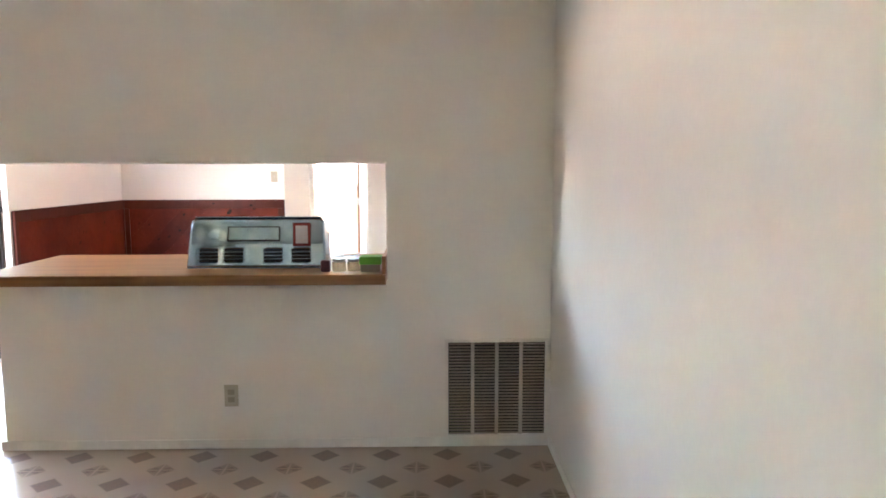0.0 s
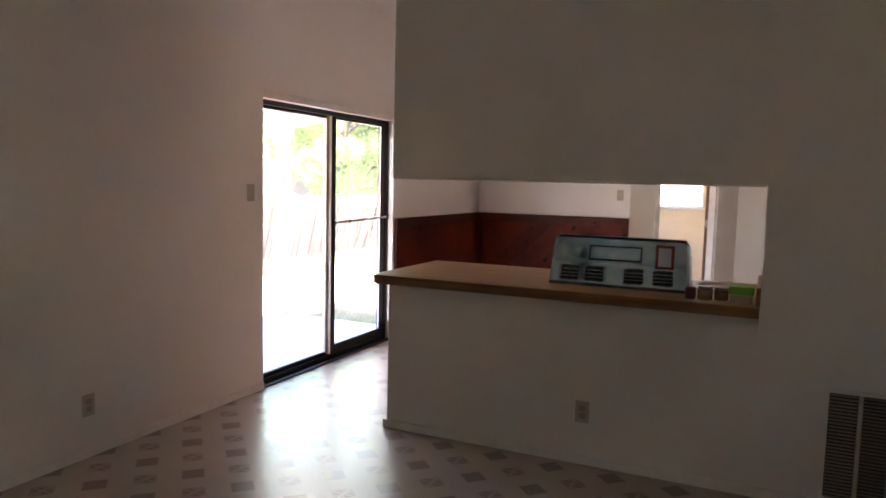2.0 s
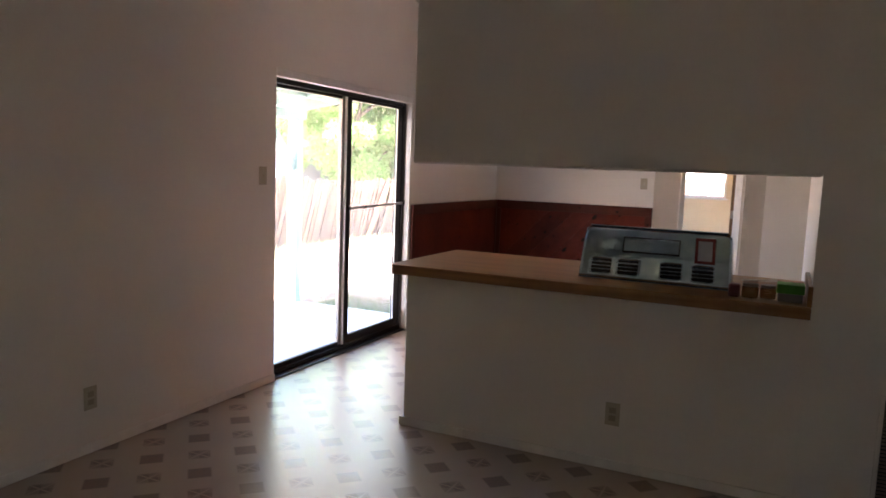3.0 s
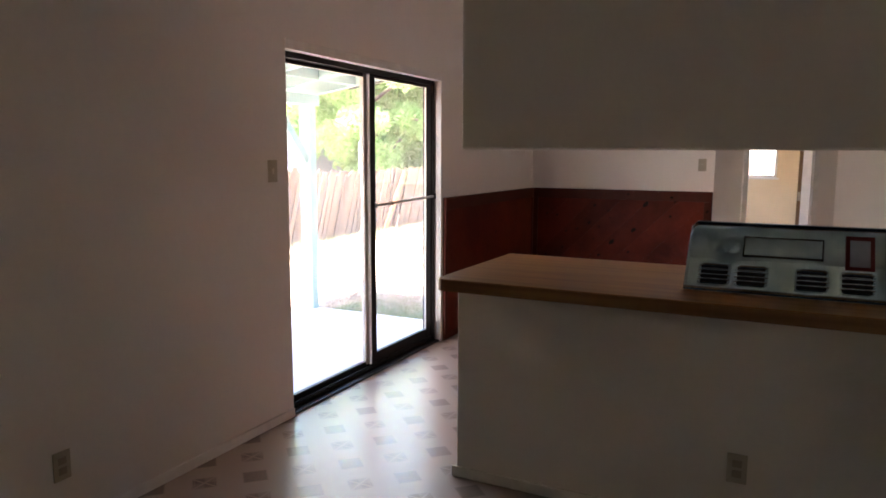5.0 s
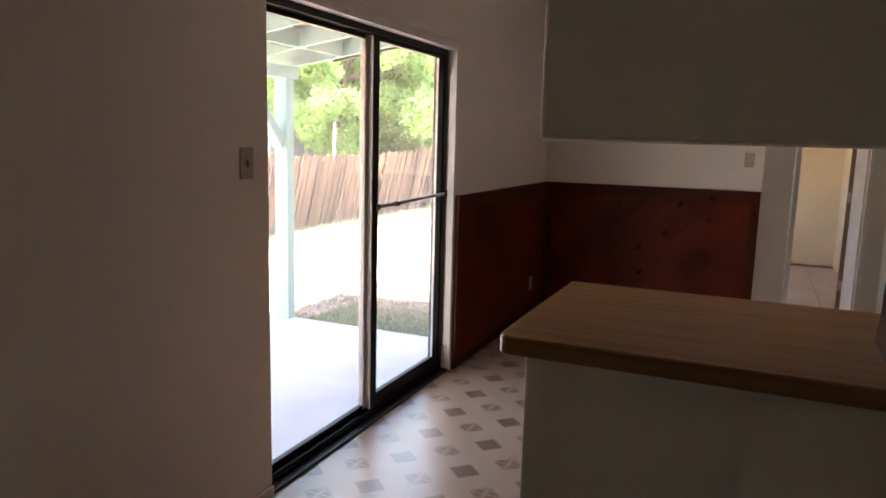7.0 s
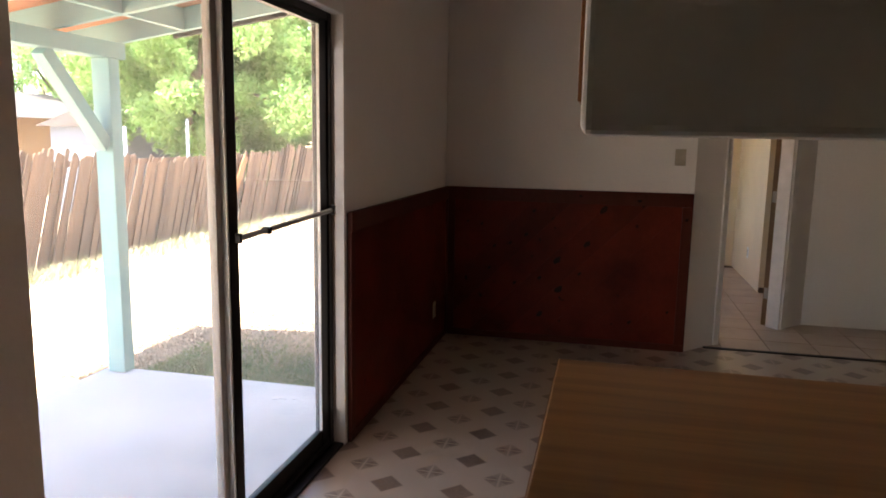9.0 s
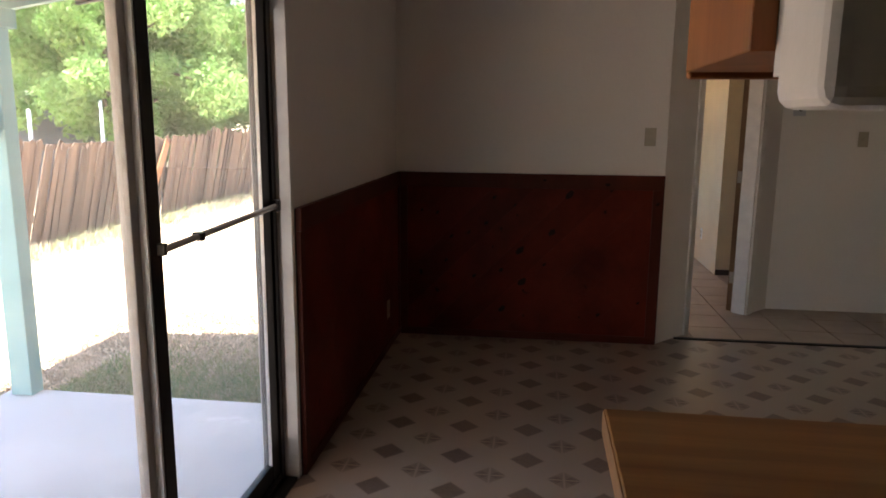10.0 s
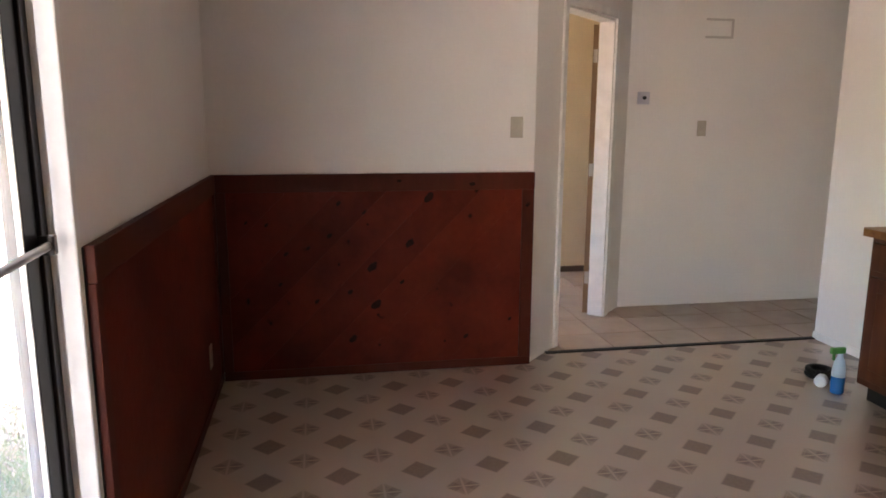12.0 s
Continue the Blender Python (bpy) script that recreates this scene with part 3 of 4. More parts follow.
g = boxpart("pane", (FW0 + 0.025, FW1 - 0.025, BY1 + 0.053, BY1 + 0.058, FZ0 + 0.045, FZ1 - 0.025), GLASS, win)
g.visible_shadow = False

# ---- baseboards ----
DARKBASE = mat("dark_brown_base", (0.09, 0.055, 0.035), 0.6, fine=0.1)
structure(boxpart("baseboard_back_room", (-0.628, 2.59, 10.128, 10.1395, 0, 0.055), DARKBASE, bevel=0.003), "dark brown baseboard in the back room", "baseboard")
BASE = [("baseboard_bar", (XE - 0.03, XR, YP - 0.012, YP - 0.0005, 0, 0.05)), ("baseboard_left", (XL + 0.0005, XL + 0.012, YS, DOOR_Y0, 0, 0.05)), ("baseboard_right", (XR - 0.012, XR - 0.0005, YS, YP - 0.013, 0, 0.05)),
        ("baseboard_kitchen", (XK - 0.012, XK - 0.0005, 6.97, 7.928, 0, 0.05))]
for n, d in BASE:
    structure(boxpart(n, d, WHITE, bevel=0.003), "low white painted baseboard along the wall", "baseboard")

# ---- bar counter ----
CT, CY0, CY1, CX0 = 0.941, 3.441, 4.338, -2.257
counter = thing("bar_counter", (-1.2, 3.9, CT - 0.052), "tan wood-grain laminate bar counter on the low wall", "counter")
r = 0.05


def corner(k):
    return [(CX0 + r - (r - k) * math.cos(a), CY0 + r - (r - k) * math.sin(a)) for a in (0.0, 0.4, 0.8, 1.2, math.pi / 2)]


bm = bmesh.new()
prism(bm, corner(0.003) + [(-0.2, CY0 + 0.003), (-0.2, CY1 - 0.003), (CX0 + 0.003, CY1 - 0.003)], CT - 0.050, CT)
ed = [e for e in bm.edges if all(v.co.z > CT - 0.001 for v in e.verts)]
bmesh.ops.bevel(bm, geom=ed, offset=0.003, segments=2, profile=0.5, affect='EDGES')
part("top", bm, LAMINATE, counter)
bm = bmesh.new()
outer = corner(0.0) + [(-0.2, CY0)]
inner = corner(0.0028) + [(-0.2, CY0 + 0.0028)]
prism(bm, [(CX0, CY1)] + outer + list(reversed(inner)) + [(CX0 + 0.0028, CY1)], CT - 0.052, CT - 0.004)
part("edge_band", bm, LAMINATE_EDGE, counter, "brown wood-grain edge band")
f = boxpart("side_splash", (-0.218, -0.1985, CY0 + 0.01, YPB + 0.3, CT + 0.0005, CT + 0.09), LAMINATE, bevel=0.003)
tagged(f, "short tan wood-grain laminate splash at the counter end", "splashback")


def base_cabinet(x0, x1, y0, y1, z1, front, wood, label, group):
    """A base cabinet unit with a toe recess, a framed door and a drawer front. front: the side that opens ('+y' or '-x')."""
    c = thing("base_cabinet", ((x0 + x1) / 2, (y0 + y1) / 2, 0), label, "cabinet", group)
    if front == '+y':
        boxpart("body", (x0, x1, y0, y1 - 0.02, 0.1, z1), wood, c)
        boxpart("toe_kick", (x0, x1, y0, y1 - 0.09, 0, 0.099), BLACK, c)
        d = boxpart("door", (x0 + 0.02, x1 - 0.02, y1 - 0.0195, y1, 0.13, z1 - 0.2), wood, c, bevel=0.004)
        boxpart("door_panel", (x0 + 0.09, x1 - 0.09, y1 + 0.0005, y1 + 0.006, 0.2, z1 - 0.27), wood, d, bevel=0.004)
        boxpart("drawer_front", (x0 + 0.02, x1 - 0.02, y1 - 0.0195, y1, z1 - 0.17, z1 - 0.02), wood, c, bevel=0.004)
    else:
        boxpart("body", (x0 + 0.02, x1, y0, y1, 0.1, z1), wood, c, bevel=0.002)
        boxpart("toe_kick", (x0 + 0.09, x1, y0 + 0.004, y1 - 0.004, 0, 0.099), BLACK, c, "black recessed toe kick")
        d = boxpart("door", (x0, x0 + 0.0195, y0 + 0.03, y1 - 0.03, 0.14, z1 - 0.2), wood, c, bevel=0.004)
        boxpart("door_panel", (x0 - 0.006, x0 - 0.0005, y0 + 0.09, y1 - 0.09, 0.2, z1 - 0.27), wood, d, bevel=0.004)
        boxpart("drawer_front", (x0, x0 + 0.0195, y0 + 0.03, y1 - 0.03, z1 - 0.17, z1 - 0.03), wood, c, bevel=0.004)
    return c


for i in range(3):
    x0 = XE + i * 0.66
    base_cabinet(x0, x0 + 0.655, YPB + 0.002, CY1 - 0.02, CT - 0.053, '+y', OAK, "orange-brown oak base cabinet under the bar counter", "bar cabinets")
for y0 in (6.24, 5.53):
    base_cabinet(-0.085, XK - 0.002, y0, y0 + 0.705, 0.87, '-x', OAK_DARK, "dark brown wooden base cabinet against the kitchen wall", "kitchen cabinets")
bm = bmesh.new()
prism(bm, [(-0.125, 5.2), (XK - 0.002, 5.2), (XK - 0.002, 6.97), (-0.10, 6.97), (-0.125, 6.945)], 0.871, 0.909)
tagged(part("kitchen_counter", bm, LAMINATE), "tan wood-grain laminate countertop on the brown cabinets", "counter")


# upper cabinets behind the header
def upper_cabinet(x0, x1, y0, y1, z0, z1):
    c = thing("wall_cabinet", ((x0 + x1) / 2, y0, z0), "orange oak wall cabinet hung behind the header", "cabinet", "wall cabinets")
    boxpart("body", (x0, x1, y0, y1 - 0.021, z0, z1), OAK, c, bevel=0.002)
    d = boxpart("door", (x0 + 0.004, x1 - 0.004, y1 - 0.02, y1, z0 - 0.008, z1 - 0.01), OAK, c, bevel=0.004)
    boxpart("door_panel", (x0 + 0.07, x1 - 0.07, y1 + 0.0005, y1 + 0.006, z0 + 0.06, z1 - 0.08), OAK, d, bevel=0.004)


for i in range(3):
    x0 = XE - 0.012 + i * 0.66
    upper_cabinet(x0, x0 + 0.655, YPB + 0.035, 4.03, 1.543, 2.3)
f = boxpart("filler_board", (XE + 0.01, -0.22, YPB + 0.001, YPB + 0.034, 1.52, 2.3), WHITE)
tagged(f, "white painted filler board behind the header", "trim")

# ---- range hood lying on the counter ----
HX0, HX1, HY, HZ = -1.268, -0.532, 3.70, CT + 0.001
hood = thing("range_hood", ((HX0 + HX1) / 2, HY + 0.1, HZ), "unpainted galvanised steel range hood standing on the counter", "range hood")
hm = Matrix.Translation((HX0, HY, HZ)) @ Matrix.Rotation(radians(-14), 4, 'X')
W, H = HX1 - HX0, 0.276
bm = bmesh.new()
SLOTS_X = (0.06, 0.195, 0.405, 0.555)
xs = {round(W * k / 54, 4) for k in range(55)}
xs = {x for x in xs if all(abs(x - e) > 0.006 for a in SLOTS_X for e in (a, a + 0.1))} | {e for a in SLOTS_X for e in (a, a + 0.1)}
holes_x = sorted(xs)
rows_z = [0.0, 0.018, 0.035, 0.044, 0.053, 0.062, 0.071, 0.080, 0.089, 0.098, 0.112, 0.124, 0.128, 0.14, 0.15, 0.16, 0.175, 0.19, 0.205, 0.225, 0.243, 0.247, H]


def is_hole(xm, zm):
    if 0.035 < zm < 0.098:
        k = int((zm - 0.035) / 0.009)
        return k % 2 == 0 and any(a < xm < a + 0.1 for a in SLOTS_X)
    return False


def sheet_y(x, z):
    """How far the bent and dented sheet stands in (+) or out (-)."""
    bend = -0.010 * (z / 0.126 if z < 0.126 else 1 - (z - 0.126) / 0.119) if z < 0.245 else 0.22 * (z - 0.245)
    dent = 0.014 * math.exp(-((x - 0.15) / 0.035) ** 2 - ((z - 0.155) / 0.03) ** 2) + 0.006 * math.exp(-((x - 0.03) / 0.03) ** 2 - ((z - 0.17) / 0.05) ** 2) - 0.003 * math.exp(-((x - 0.40) / 0.09) ** 2 - ((z - 0.22) / 0.03) ** 2)
    wave = 0.0012 * math.sin(17 * x + 1.0) * math.sin(23 * z) + 0.0006 * math.sin(41 * x + 30 * z)
    return bend + dent + wave


def hood_shape(bm):
    """Draws the sides in towards the top, rounds the upper corners, and stands the hood on the counter."""
    for v in bm.verts:
        edge = min(v.co.x, W - v.co.x)
        if v.co.z > 0.2 and edge < 0.03:
            drop = 0.03 - math.sqrt(max(0.0, 0.03 ** 2 - (0.03 - max(edge, 0.0)) ** 2))
            v.co.z -= drop * (v.co.z - 0.2) / (H - 0.2)
        v.co.x = W / 2 + (v.co.x - W / 2) * (1 - 0.045 * max(0.0, v.co.z) / H)
    bm.transform(hm)


# front sheet with louvre slots
vg = {}
for i, xx in enumerate(holes_x):
    for j, zz in enumerate(rows_z):
        vg[i, j] = bm.verts.new((xx, sheet_y(xx, zz), zz))
for i in range(len(holes_x) - 1):
    for j in range(len(rows_z) - 1):
        if not is_hole((holes_x[i] + holes_x[i + 1]) / 2, (rows_z[j] + rows_z[j + 1]) / 2):
            bm.faces.new((vg[i, j], vg[i + 1, j], vg[i + 1, j + 1], vg[i, j + 1]))
hood_shape(bm)
sheet = part("front_sheet", bm, STEEL, hood, smooth=True)
sol = sheet.modifiers.new("thickness", 'SOLIDIFY')
sol.thickness = 0.0015
sol.offset = 0
for a in SLOTS_X:
    for k in range(4):
        zt = 0.0345 + k * 0.018
        bm = bmesh.new()
        vs = box(bm, a + 0.002, a + 0.098, -0.0006, 0.0006, -0.006, 0.0)
        bm.transform(Matrix.Translation((0, sheet_y(a + 0.05, zt) - 0.001, zt + 0.001)) @ Matrix.Rotation(radians(-64), 4, 'X'))
        hood_shape(bm)
        part("louvre", bm, STEEL, hood)
for n, d in (("end_plate", (0.0, 0.004, 0.004, 0.24, 0.0, H)), ("end_plate", (W - 0.004, W, 0.004, 0.24, 0.0, H)), ("back_sheet", (0.0045, W - 0.0045, 0.20, 0.204, 0.0, H - 0.05)),
             ("top_flange", (0.02, W - 0.02, 0.0, 0.10, H - 0.002, H + 0.002)), ("bottom_flange", (0.0, W, -0.004, 0.16, -0.0035, -0.0005))):
    bm = bmesh.new()
    box(bm, *d, bevel=0.001)
    for v in bm.verts:
        if n == "end_plate" and v.co.z > 0.2:
            v.co.y = min(v.co.y, 0.10)
    hood_shape(bm)
    part(n, bm, STEEL, hood)
for n, mt, d in (("label_face", LABEL, [(0.5795, 0.6455, -0.0145, 0.0, 0.1285, 0.2245)]), ("recess_panel", STEEL, [(0.2135, 0.4865, -0.013, 0.0, 0.1495, 0.2155)]), ("recess_rim", BLACK, [(0.208, 0.492, -0.0155, 0.0, 0.216, 0.221), (0.208, 0.492, -0.0155, 0.0, 0.143, 0.149), (0.208, 0.213, -0.0155, 0.0, 0.149, 0.216), (0.487, 0.492, -0.0155, 0.0, 0.149, 0.216)]),
                 ("rating_label", RED, [(0.565, 0.66, -0.0155, 0.0, 0.225, 0.24), (0.565, 0.66, -0.0155, 0.0, 0.115, 0.128), (0.565, 0.579, -0.0155, 0.0, 0.128, 0.225), (0.646, 0.66, -0.0155, 0.0, 0.128, 0.225)]),
                 ("inner_shadow_box", BLACK, [(0.05, W - 0.05, 0.02, 0.024, 0.02, 0.12)])):
    bm = bmesh.new()
    for q in d:
        box(bm, *q)
    hood_shape(bm)
    part(n, bm, mt, hood, "red bordered rating label" if mt is RED else "")


# ---- small things on the counter ----
def jar(x, y, r, h):
    j = thing("glass_jar", (x, y, CT), "small clear glass jar with a pale lid on the counter", "jar", "counter jars")
    bm = bmesh.new()
    cyl(bm, (x, y, CT + 0.001), (x, y, CT + h * 0.8), r, n=20)
    bmesh.ops.bevel(bm, geom=bm.edges[:], offset=r * 0.15, segments=2, profile=0.5, affect='EDGES')
    part("body", bm, GLASSJAR, j, smooth=True)
    bm = bmesh.new()
    cyl(bm, (x, y, CT + h * 0.8 + 0.0005), (x, y, CT + h), r * 0.92, n=20)
    part("lid", bm, PLATE_DARK, j)


jar(-0.445, 3.56, 0.036, 0.066)
jar(-0.372, 3.585, 0.034, 0.062)
bm = bmesh.new()
box(bm, -0.535, -0.485, 3.52, 3.57, CT + 0.001, CT + 0.062, bevel=0.010)
tagged(part("red_box", bm, mat("dark_red_card", (0.11, 0.012, 0.014), 0.5)), "small dark red box on the counter", "box")
g = thing("green_box", (-0.28, 3.56, CT), "small bright green and brown box on the counter", "box")
boxpart("body", (-0.333, -0.232, 3.532, 3.628, CT + 0.001, CT + 0.038), PLATE_DARK, g, bevel=0.003)
boxpart("lid", (-0.338, -0.227, 3.527, 3.633, CT + 0.0385, CT + 0.078), GREEN_PAPER, g, bevel=0.003)
# a creased sheet of paper across the two jars
bm = bmesh.new()
rp = random.Random(5)
grid = {}
for i, j in itertools.product(range(8), range(6)):
    grid[i, j] = bm.verts.new((-0.485 + 0.021 * i + rp.uniform(-0.003, 0.003), 3.535 + 0.018 * j + rp.uniform(-0.003, 0.003), CT + 0.069 + rp.uniform(0.0, 0.008) + 0.002 * i))
for i, j in itertools.product(range(7), range(5)):
    bm.faces.new((grid[i, j], grid[i + 1, j], grid[i + 1, j + 1], grid[i, j + 1]))
bmesh.ops.solidify(bm, geom=bm.faces[:], thickness=0.0012)
tagged(part("paper_sheet", bm, mat("aged_paper", (0.52, 0.45, 0.36), 0.8, fine=0.06)), "creased white paper lying across the glass jars", "paper")


# ---- plates on walls ----
def wall_plate(name, m, label, category, mt, rocker):
    """A cover plate with its switch or sockets; m lays x along the wall, y up, z out of it."""
    w = thing(name, m, label, category)
    bm = bmesh.new()
    box(bm, -0.036, 0.036, -0.058, 0.058, 0.0005, 0.006, bevel=0.002)
    bm.transform(m)
    part("cover", bm, mt, w)
    for n, d in ((("toggle", (-0.005, 0.005, -0.012, 0.012, 0.0065, 0.016)),) if rocker else (("socket", (-0.017, 0.017, 0.006, 0.034, 0.0065, 0.009)), ("socket", (-0.017, 0.017, -0.034, -0.006, 0.0065, 0.009)))):
        bm = bmesh.new()
        box(bm, *d, bevel=0.0015)
        bm.transform(m)
        part(n, bm, mt if rocker else SOCKET, w)


def facing_front(x, y, z):       # a plate on a wall that faces the walker
    return Matrix.Translation((x, y, z)) @ Matrix(((1, 0, 0, 0), (0, 0, -1, 0), (0, 1, 0, 0), (0, 0, 0, 1)))


def facing_room(x, y, z):        # a plate on the left wall
    return Matrix.Translation((x, y, z)) @ Matrix(((0, 0, 1, 0), (1, 0, 0, 0), (0, 1, 0, 0), (0, 0, 0, 1)))


wall_plate("outlet", facing_front(-1.022, YP, 0.285), "almond plastic electrical outlet in the low wall", "outlet", PLATE, False)
wall_plate("outlet", facing_room(XL, 2.43, 0.278), "almond plastic electrical outlet low on the wall", "outlet", PLATE, False)
wall_plate("outlet", facing_room(XL + 0.02, 7.37, 0.277), "dull almond electrical outlet in the wainscot", "outlet", PLATE, False)
wall_plate("light_switch", facing_room(XL, 3.70, 1.38), "almond light switch beside the patio door", "switch", PLATE, True)
wall_plate("light_switch", facing_front(-1.68, YB, 1.385), "almond light switch above the wainscot", "switch", PLATE, True)
wall_plate("light_switch", facing_front(0.068, YH, 1.362), "almond light switch on the hall wall", "switch", PLATE, True)
wall_plate("outlet", Matrix.Translation((BX0, 10.8, 0.31)) @ Matrix(((0, 0, -1, 0), (-1, 0, 0, 0), (0, 1, 0, 0), (0, 0, 0, 1))), "white plastic electrical outlet on the back room wall", "outlet", WHITE_PLASTIC, False)
th = thing("thermostat", (-0.41, YH, 1.58), "pale square thermostat plate with a dark knob", "thermostat")
boxpart("plate", (-0.46, -0.37, YH - 0.02, YH - 0.0005, 1.535, 1.625), LILAC, th, bevel=0.004)
bm = bmesh.new()
cyl(bm, (-0.415, YH - 0.0205, 1.582), (-0.415, YH - 0.035, 1.582), 0.013)
part("knob", bm, BLACK, th)
# strips darker than the wall paint the shadow edges of a door chime
ch = thing("chime_outline", (0.13, YH, 2.1), "door chime on the hall wall drawn by strips for its shaded edges", "bracket")
boxpart("chime_shade_strips", [(0.047, 0.267, YH - 0.012, YH - 0.0005, 2.14, 2.155), (0.047, 0.267, YH - 0.012, YH - 0.0005, 2.015, 2.03), (0.252, 0.267, YH - 0.012, YH - 0.0005, 2.03, 2.14)], CHIME, ch, bevel=0.002)

# ---- return air grille ----
GX0, GX1, GZ0, GZ1 = 0.115, 0.622, 0.066, 0.562
gr = thing("air_grille", ((GX0 + GX1) / 2, YP, GZ0), "square painted steel return air grille with narrow louvres", "grille")
# a black sheet stands in for the unlit duct between the slats
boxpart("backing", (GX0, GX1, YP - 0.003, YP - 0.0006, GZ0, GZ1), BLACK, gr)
boxpart("grille_frame", [(GX0 - 0.018, GX0, YP - 0.014, YP - 0.0006, GZ0 - 0.03, GZ1 + 0.018), (GX1, GX1 + 0.018, YP - 0.014, YP - 0.0006, GZ0 - 0.03, GZ1 + 0.018), (GX0, GX1, YP - 0.014, YP - 0.0006, GZ1, GZ1 + 0.018), (GX0, GX1, YP - 0.018, YP - 0.0006, GZ0 - 0.03, GZ0)], WALL, gr, bevel=0.002)
for k in (1, 2, 3):
    xx = GX0 + (GX1 - GX0) * k / 4
    boxpart("mullion", (xx - 0.009, xx + 0.009, YP - 0.0165, YP - 0.0035, GZ0, GZ1), GRILLE, gr)
slat = None
for j in range(30):
    z = GZ0 + (j + 0.5) * (GZ1 - GZ0) / 30
    if slat is None:
        bm = bmesh.new()
        box(bm, 0, GX1 - GX0 - 0.002, -0.0052, 0.0052, -0.0012, 0.0012)
        bm.transform(Matrix.Rotation(radians(38), 4, 'X'))
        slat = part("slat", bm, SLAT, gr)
        ob = slat
    else:
        ob = new("slat", slat.data)
        ob.parent = gr
        ob.matrix_parent_inverse = gr.matrix_world.inverted()
    ob.location = (GX0 + 0.001, YP - 0.0105, z)

# ---- things on the floor beside the kitchen cabinet ----
BX, BY = -0.085, 7.05
sb = thing("spray_bottle", (BX, BY, 0), "clear spray bottle half full of blue cleaner with green trigger", "bottle")


def lathe(bm, prof, x, y, n=20):
    rings = [[bm.verts.new((x + r * math.cos(2 * math.pi * i / n), y + r * math.sin(2 * math.pi * i / n), z)) for i in range(n)] for r, z in prof]
    for a, b in zip(rings, rings[1:]):
        for i in range(n):
            bm.faces.new((a[i], a[(i + 1) % n], b[(i + 1) % n], b[i]))
    bm.faces.new(list(reversed(rings[0])))
    bm.faces.new(rings[-1])


bm = bmesh.new()
lathe(bm, [(0.030, 0.001), (0.034, 0.012), (0.034, 0.095)], BX, BY)
part("liquid", bm, BLUE_LIQUID, sb, "blue liquid", True)
bm = bmesh.new()
lathe(bm, [(0.034, 0.0955), (0.033, 0.13), (0.026, 0.175), (0.013, 0.205), (0.013, 0.22)], BX, BY)
part("body", bm, CLEAR_PLASTIC, sb, smooth=True)
bm = bmesh.new()
box(bm, BX - 0.06, BX + 0.024, BY - 0.010, BY + 0.010, 0.2205, 0.255, bevel=0.005)
box(bm, BX - 0.045, BX - 0.032, BY - 0.006, BY + 0.006, 0.185, 0.222, bevel=0.003)
part("trigger", bm, GREEN_PLASTIC, sb)
bm = bmesh.new()
for r0, zz in ((0.062, 0.02), (0.060, 0.045)):
    pts = [(-0.02 + r0 * math.cos(a * math.pi / 10), 7.27 + r0 * math.sin(a * math.pi / 10), zz) for a in range(21)]
    for a, b in zip(pts, pts[1:]):
        cyl(bm, a, b, 0.016, n=8)
tagged(part("hose_coil", bm, BLACK), "coil of black hose lying on the vinyl", "hose")
bm = bmesh.new()
cyl(bm, (-0.125, 7.13, 0.034), (-0.085, 7.162, 0.034), 0.033, n=20)
bmesh.ops.bevel(bm, geom=bm.edges[:], offset=0.005, segments=2, profile=0.5, affect='EDGES')
tagged(part("tape_roll", bm, WHITE_PLASTIC), "white roll of tape beside the spray bottle", "tape roll")

# ---- outdoors: ground, slab, patio roof ----
GZ = -0.22
bm = bmesh.new()
bmesh.ops.create_grid(bm, x_segments=2, y_segments=2, size=400)
bm.transform(Matrix.Translation((0, 0, GZ - 0.03)))
structure(part("ground", bm, SOIL), "dry pale yard soil reaching into the distance", "ground")
f = boxpart("patio_slab", (-5.45, XL - 0.151, -4.0, 6.66, GZ - 0.2, -0.11), CONCRETE, bevel=0.01)
structure(f, "pale grey concrete patio slab", "pavement")

roof = thing("patio_cover", (-5.38, 6.6, -0.11), "mint green painted timber patio cover with orange roof boards", "patio cover")
RX0, RX1 = -5.75, XL - 0.16


def roof_z(x):
    return 2.064 + (x + 5.38) * 0.155


for py in (6.6, 3.2, -0.2):
    boxpart("post", (-5.385, -5.255, py - 0.05, py + 0.05, -0.109, 1.954), MINT, roof, bevel=0.006)
boxpart("beam", (-5.385, -5.255, -1.5, 6.72, 1.955, 2.058), MINT, roof, bevel=0.006)
for py, s in ((6.6, -1), (3.2, -1), (3.2, 1)):
    bm = bmesh.new()
    a = Vector((-5.32, py + s * 0.05, 1.40))
    b = Vector((-5.32, py + s * 0.53, 1.948))
    d = b - a
    box(bm, -0.042, 0.042, -0.042, 0.042, 0, d.length, bevel=0.004)
    bm.transform(Matrix.Translation(a) @ d.to_track_quat('Z', 'Y').to_matrix().to_4x4())
    part("brace", bm, MINT, roof)
RAFTERS = [6.79 - 0.6 * i for i in range(13)]
for ry in RAFTERS:
    bm = bmesh.new()
    vs = box(bm, RX0, RX1, ry - 0.02, ry + 0.02, 0.0, 0.14)
    for v in vs:
        v.co.z += roof_z(v.co.x)
    part("rafter", bm, MINT, roof)
for xx in (-4.87, -4.1):
    for ra, rb in zip(RAFTERS, RAFTERS[1:]):
        bm = bmesh.new()
        vs = box(bm, xx - 0.02, xx + 0.02, rb + 0.0205, ra - 0.0205, roof_z(xx) + 0.001, roof_z(xx) + 0.135)
        part("blocking", bm, MINT, roof)
yy = -1.3
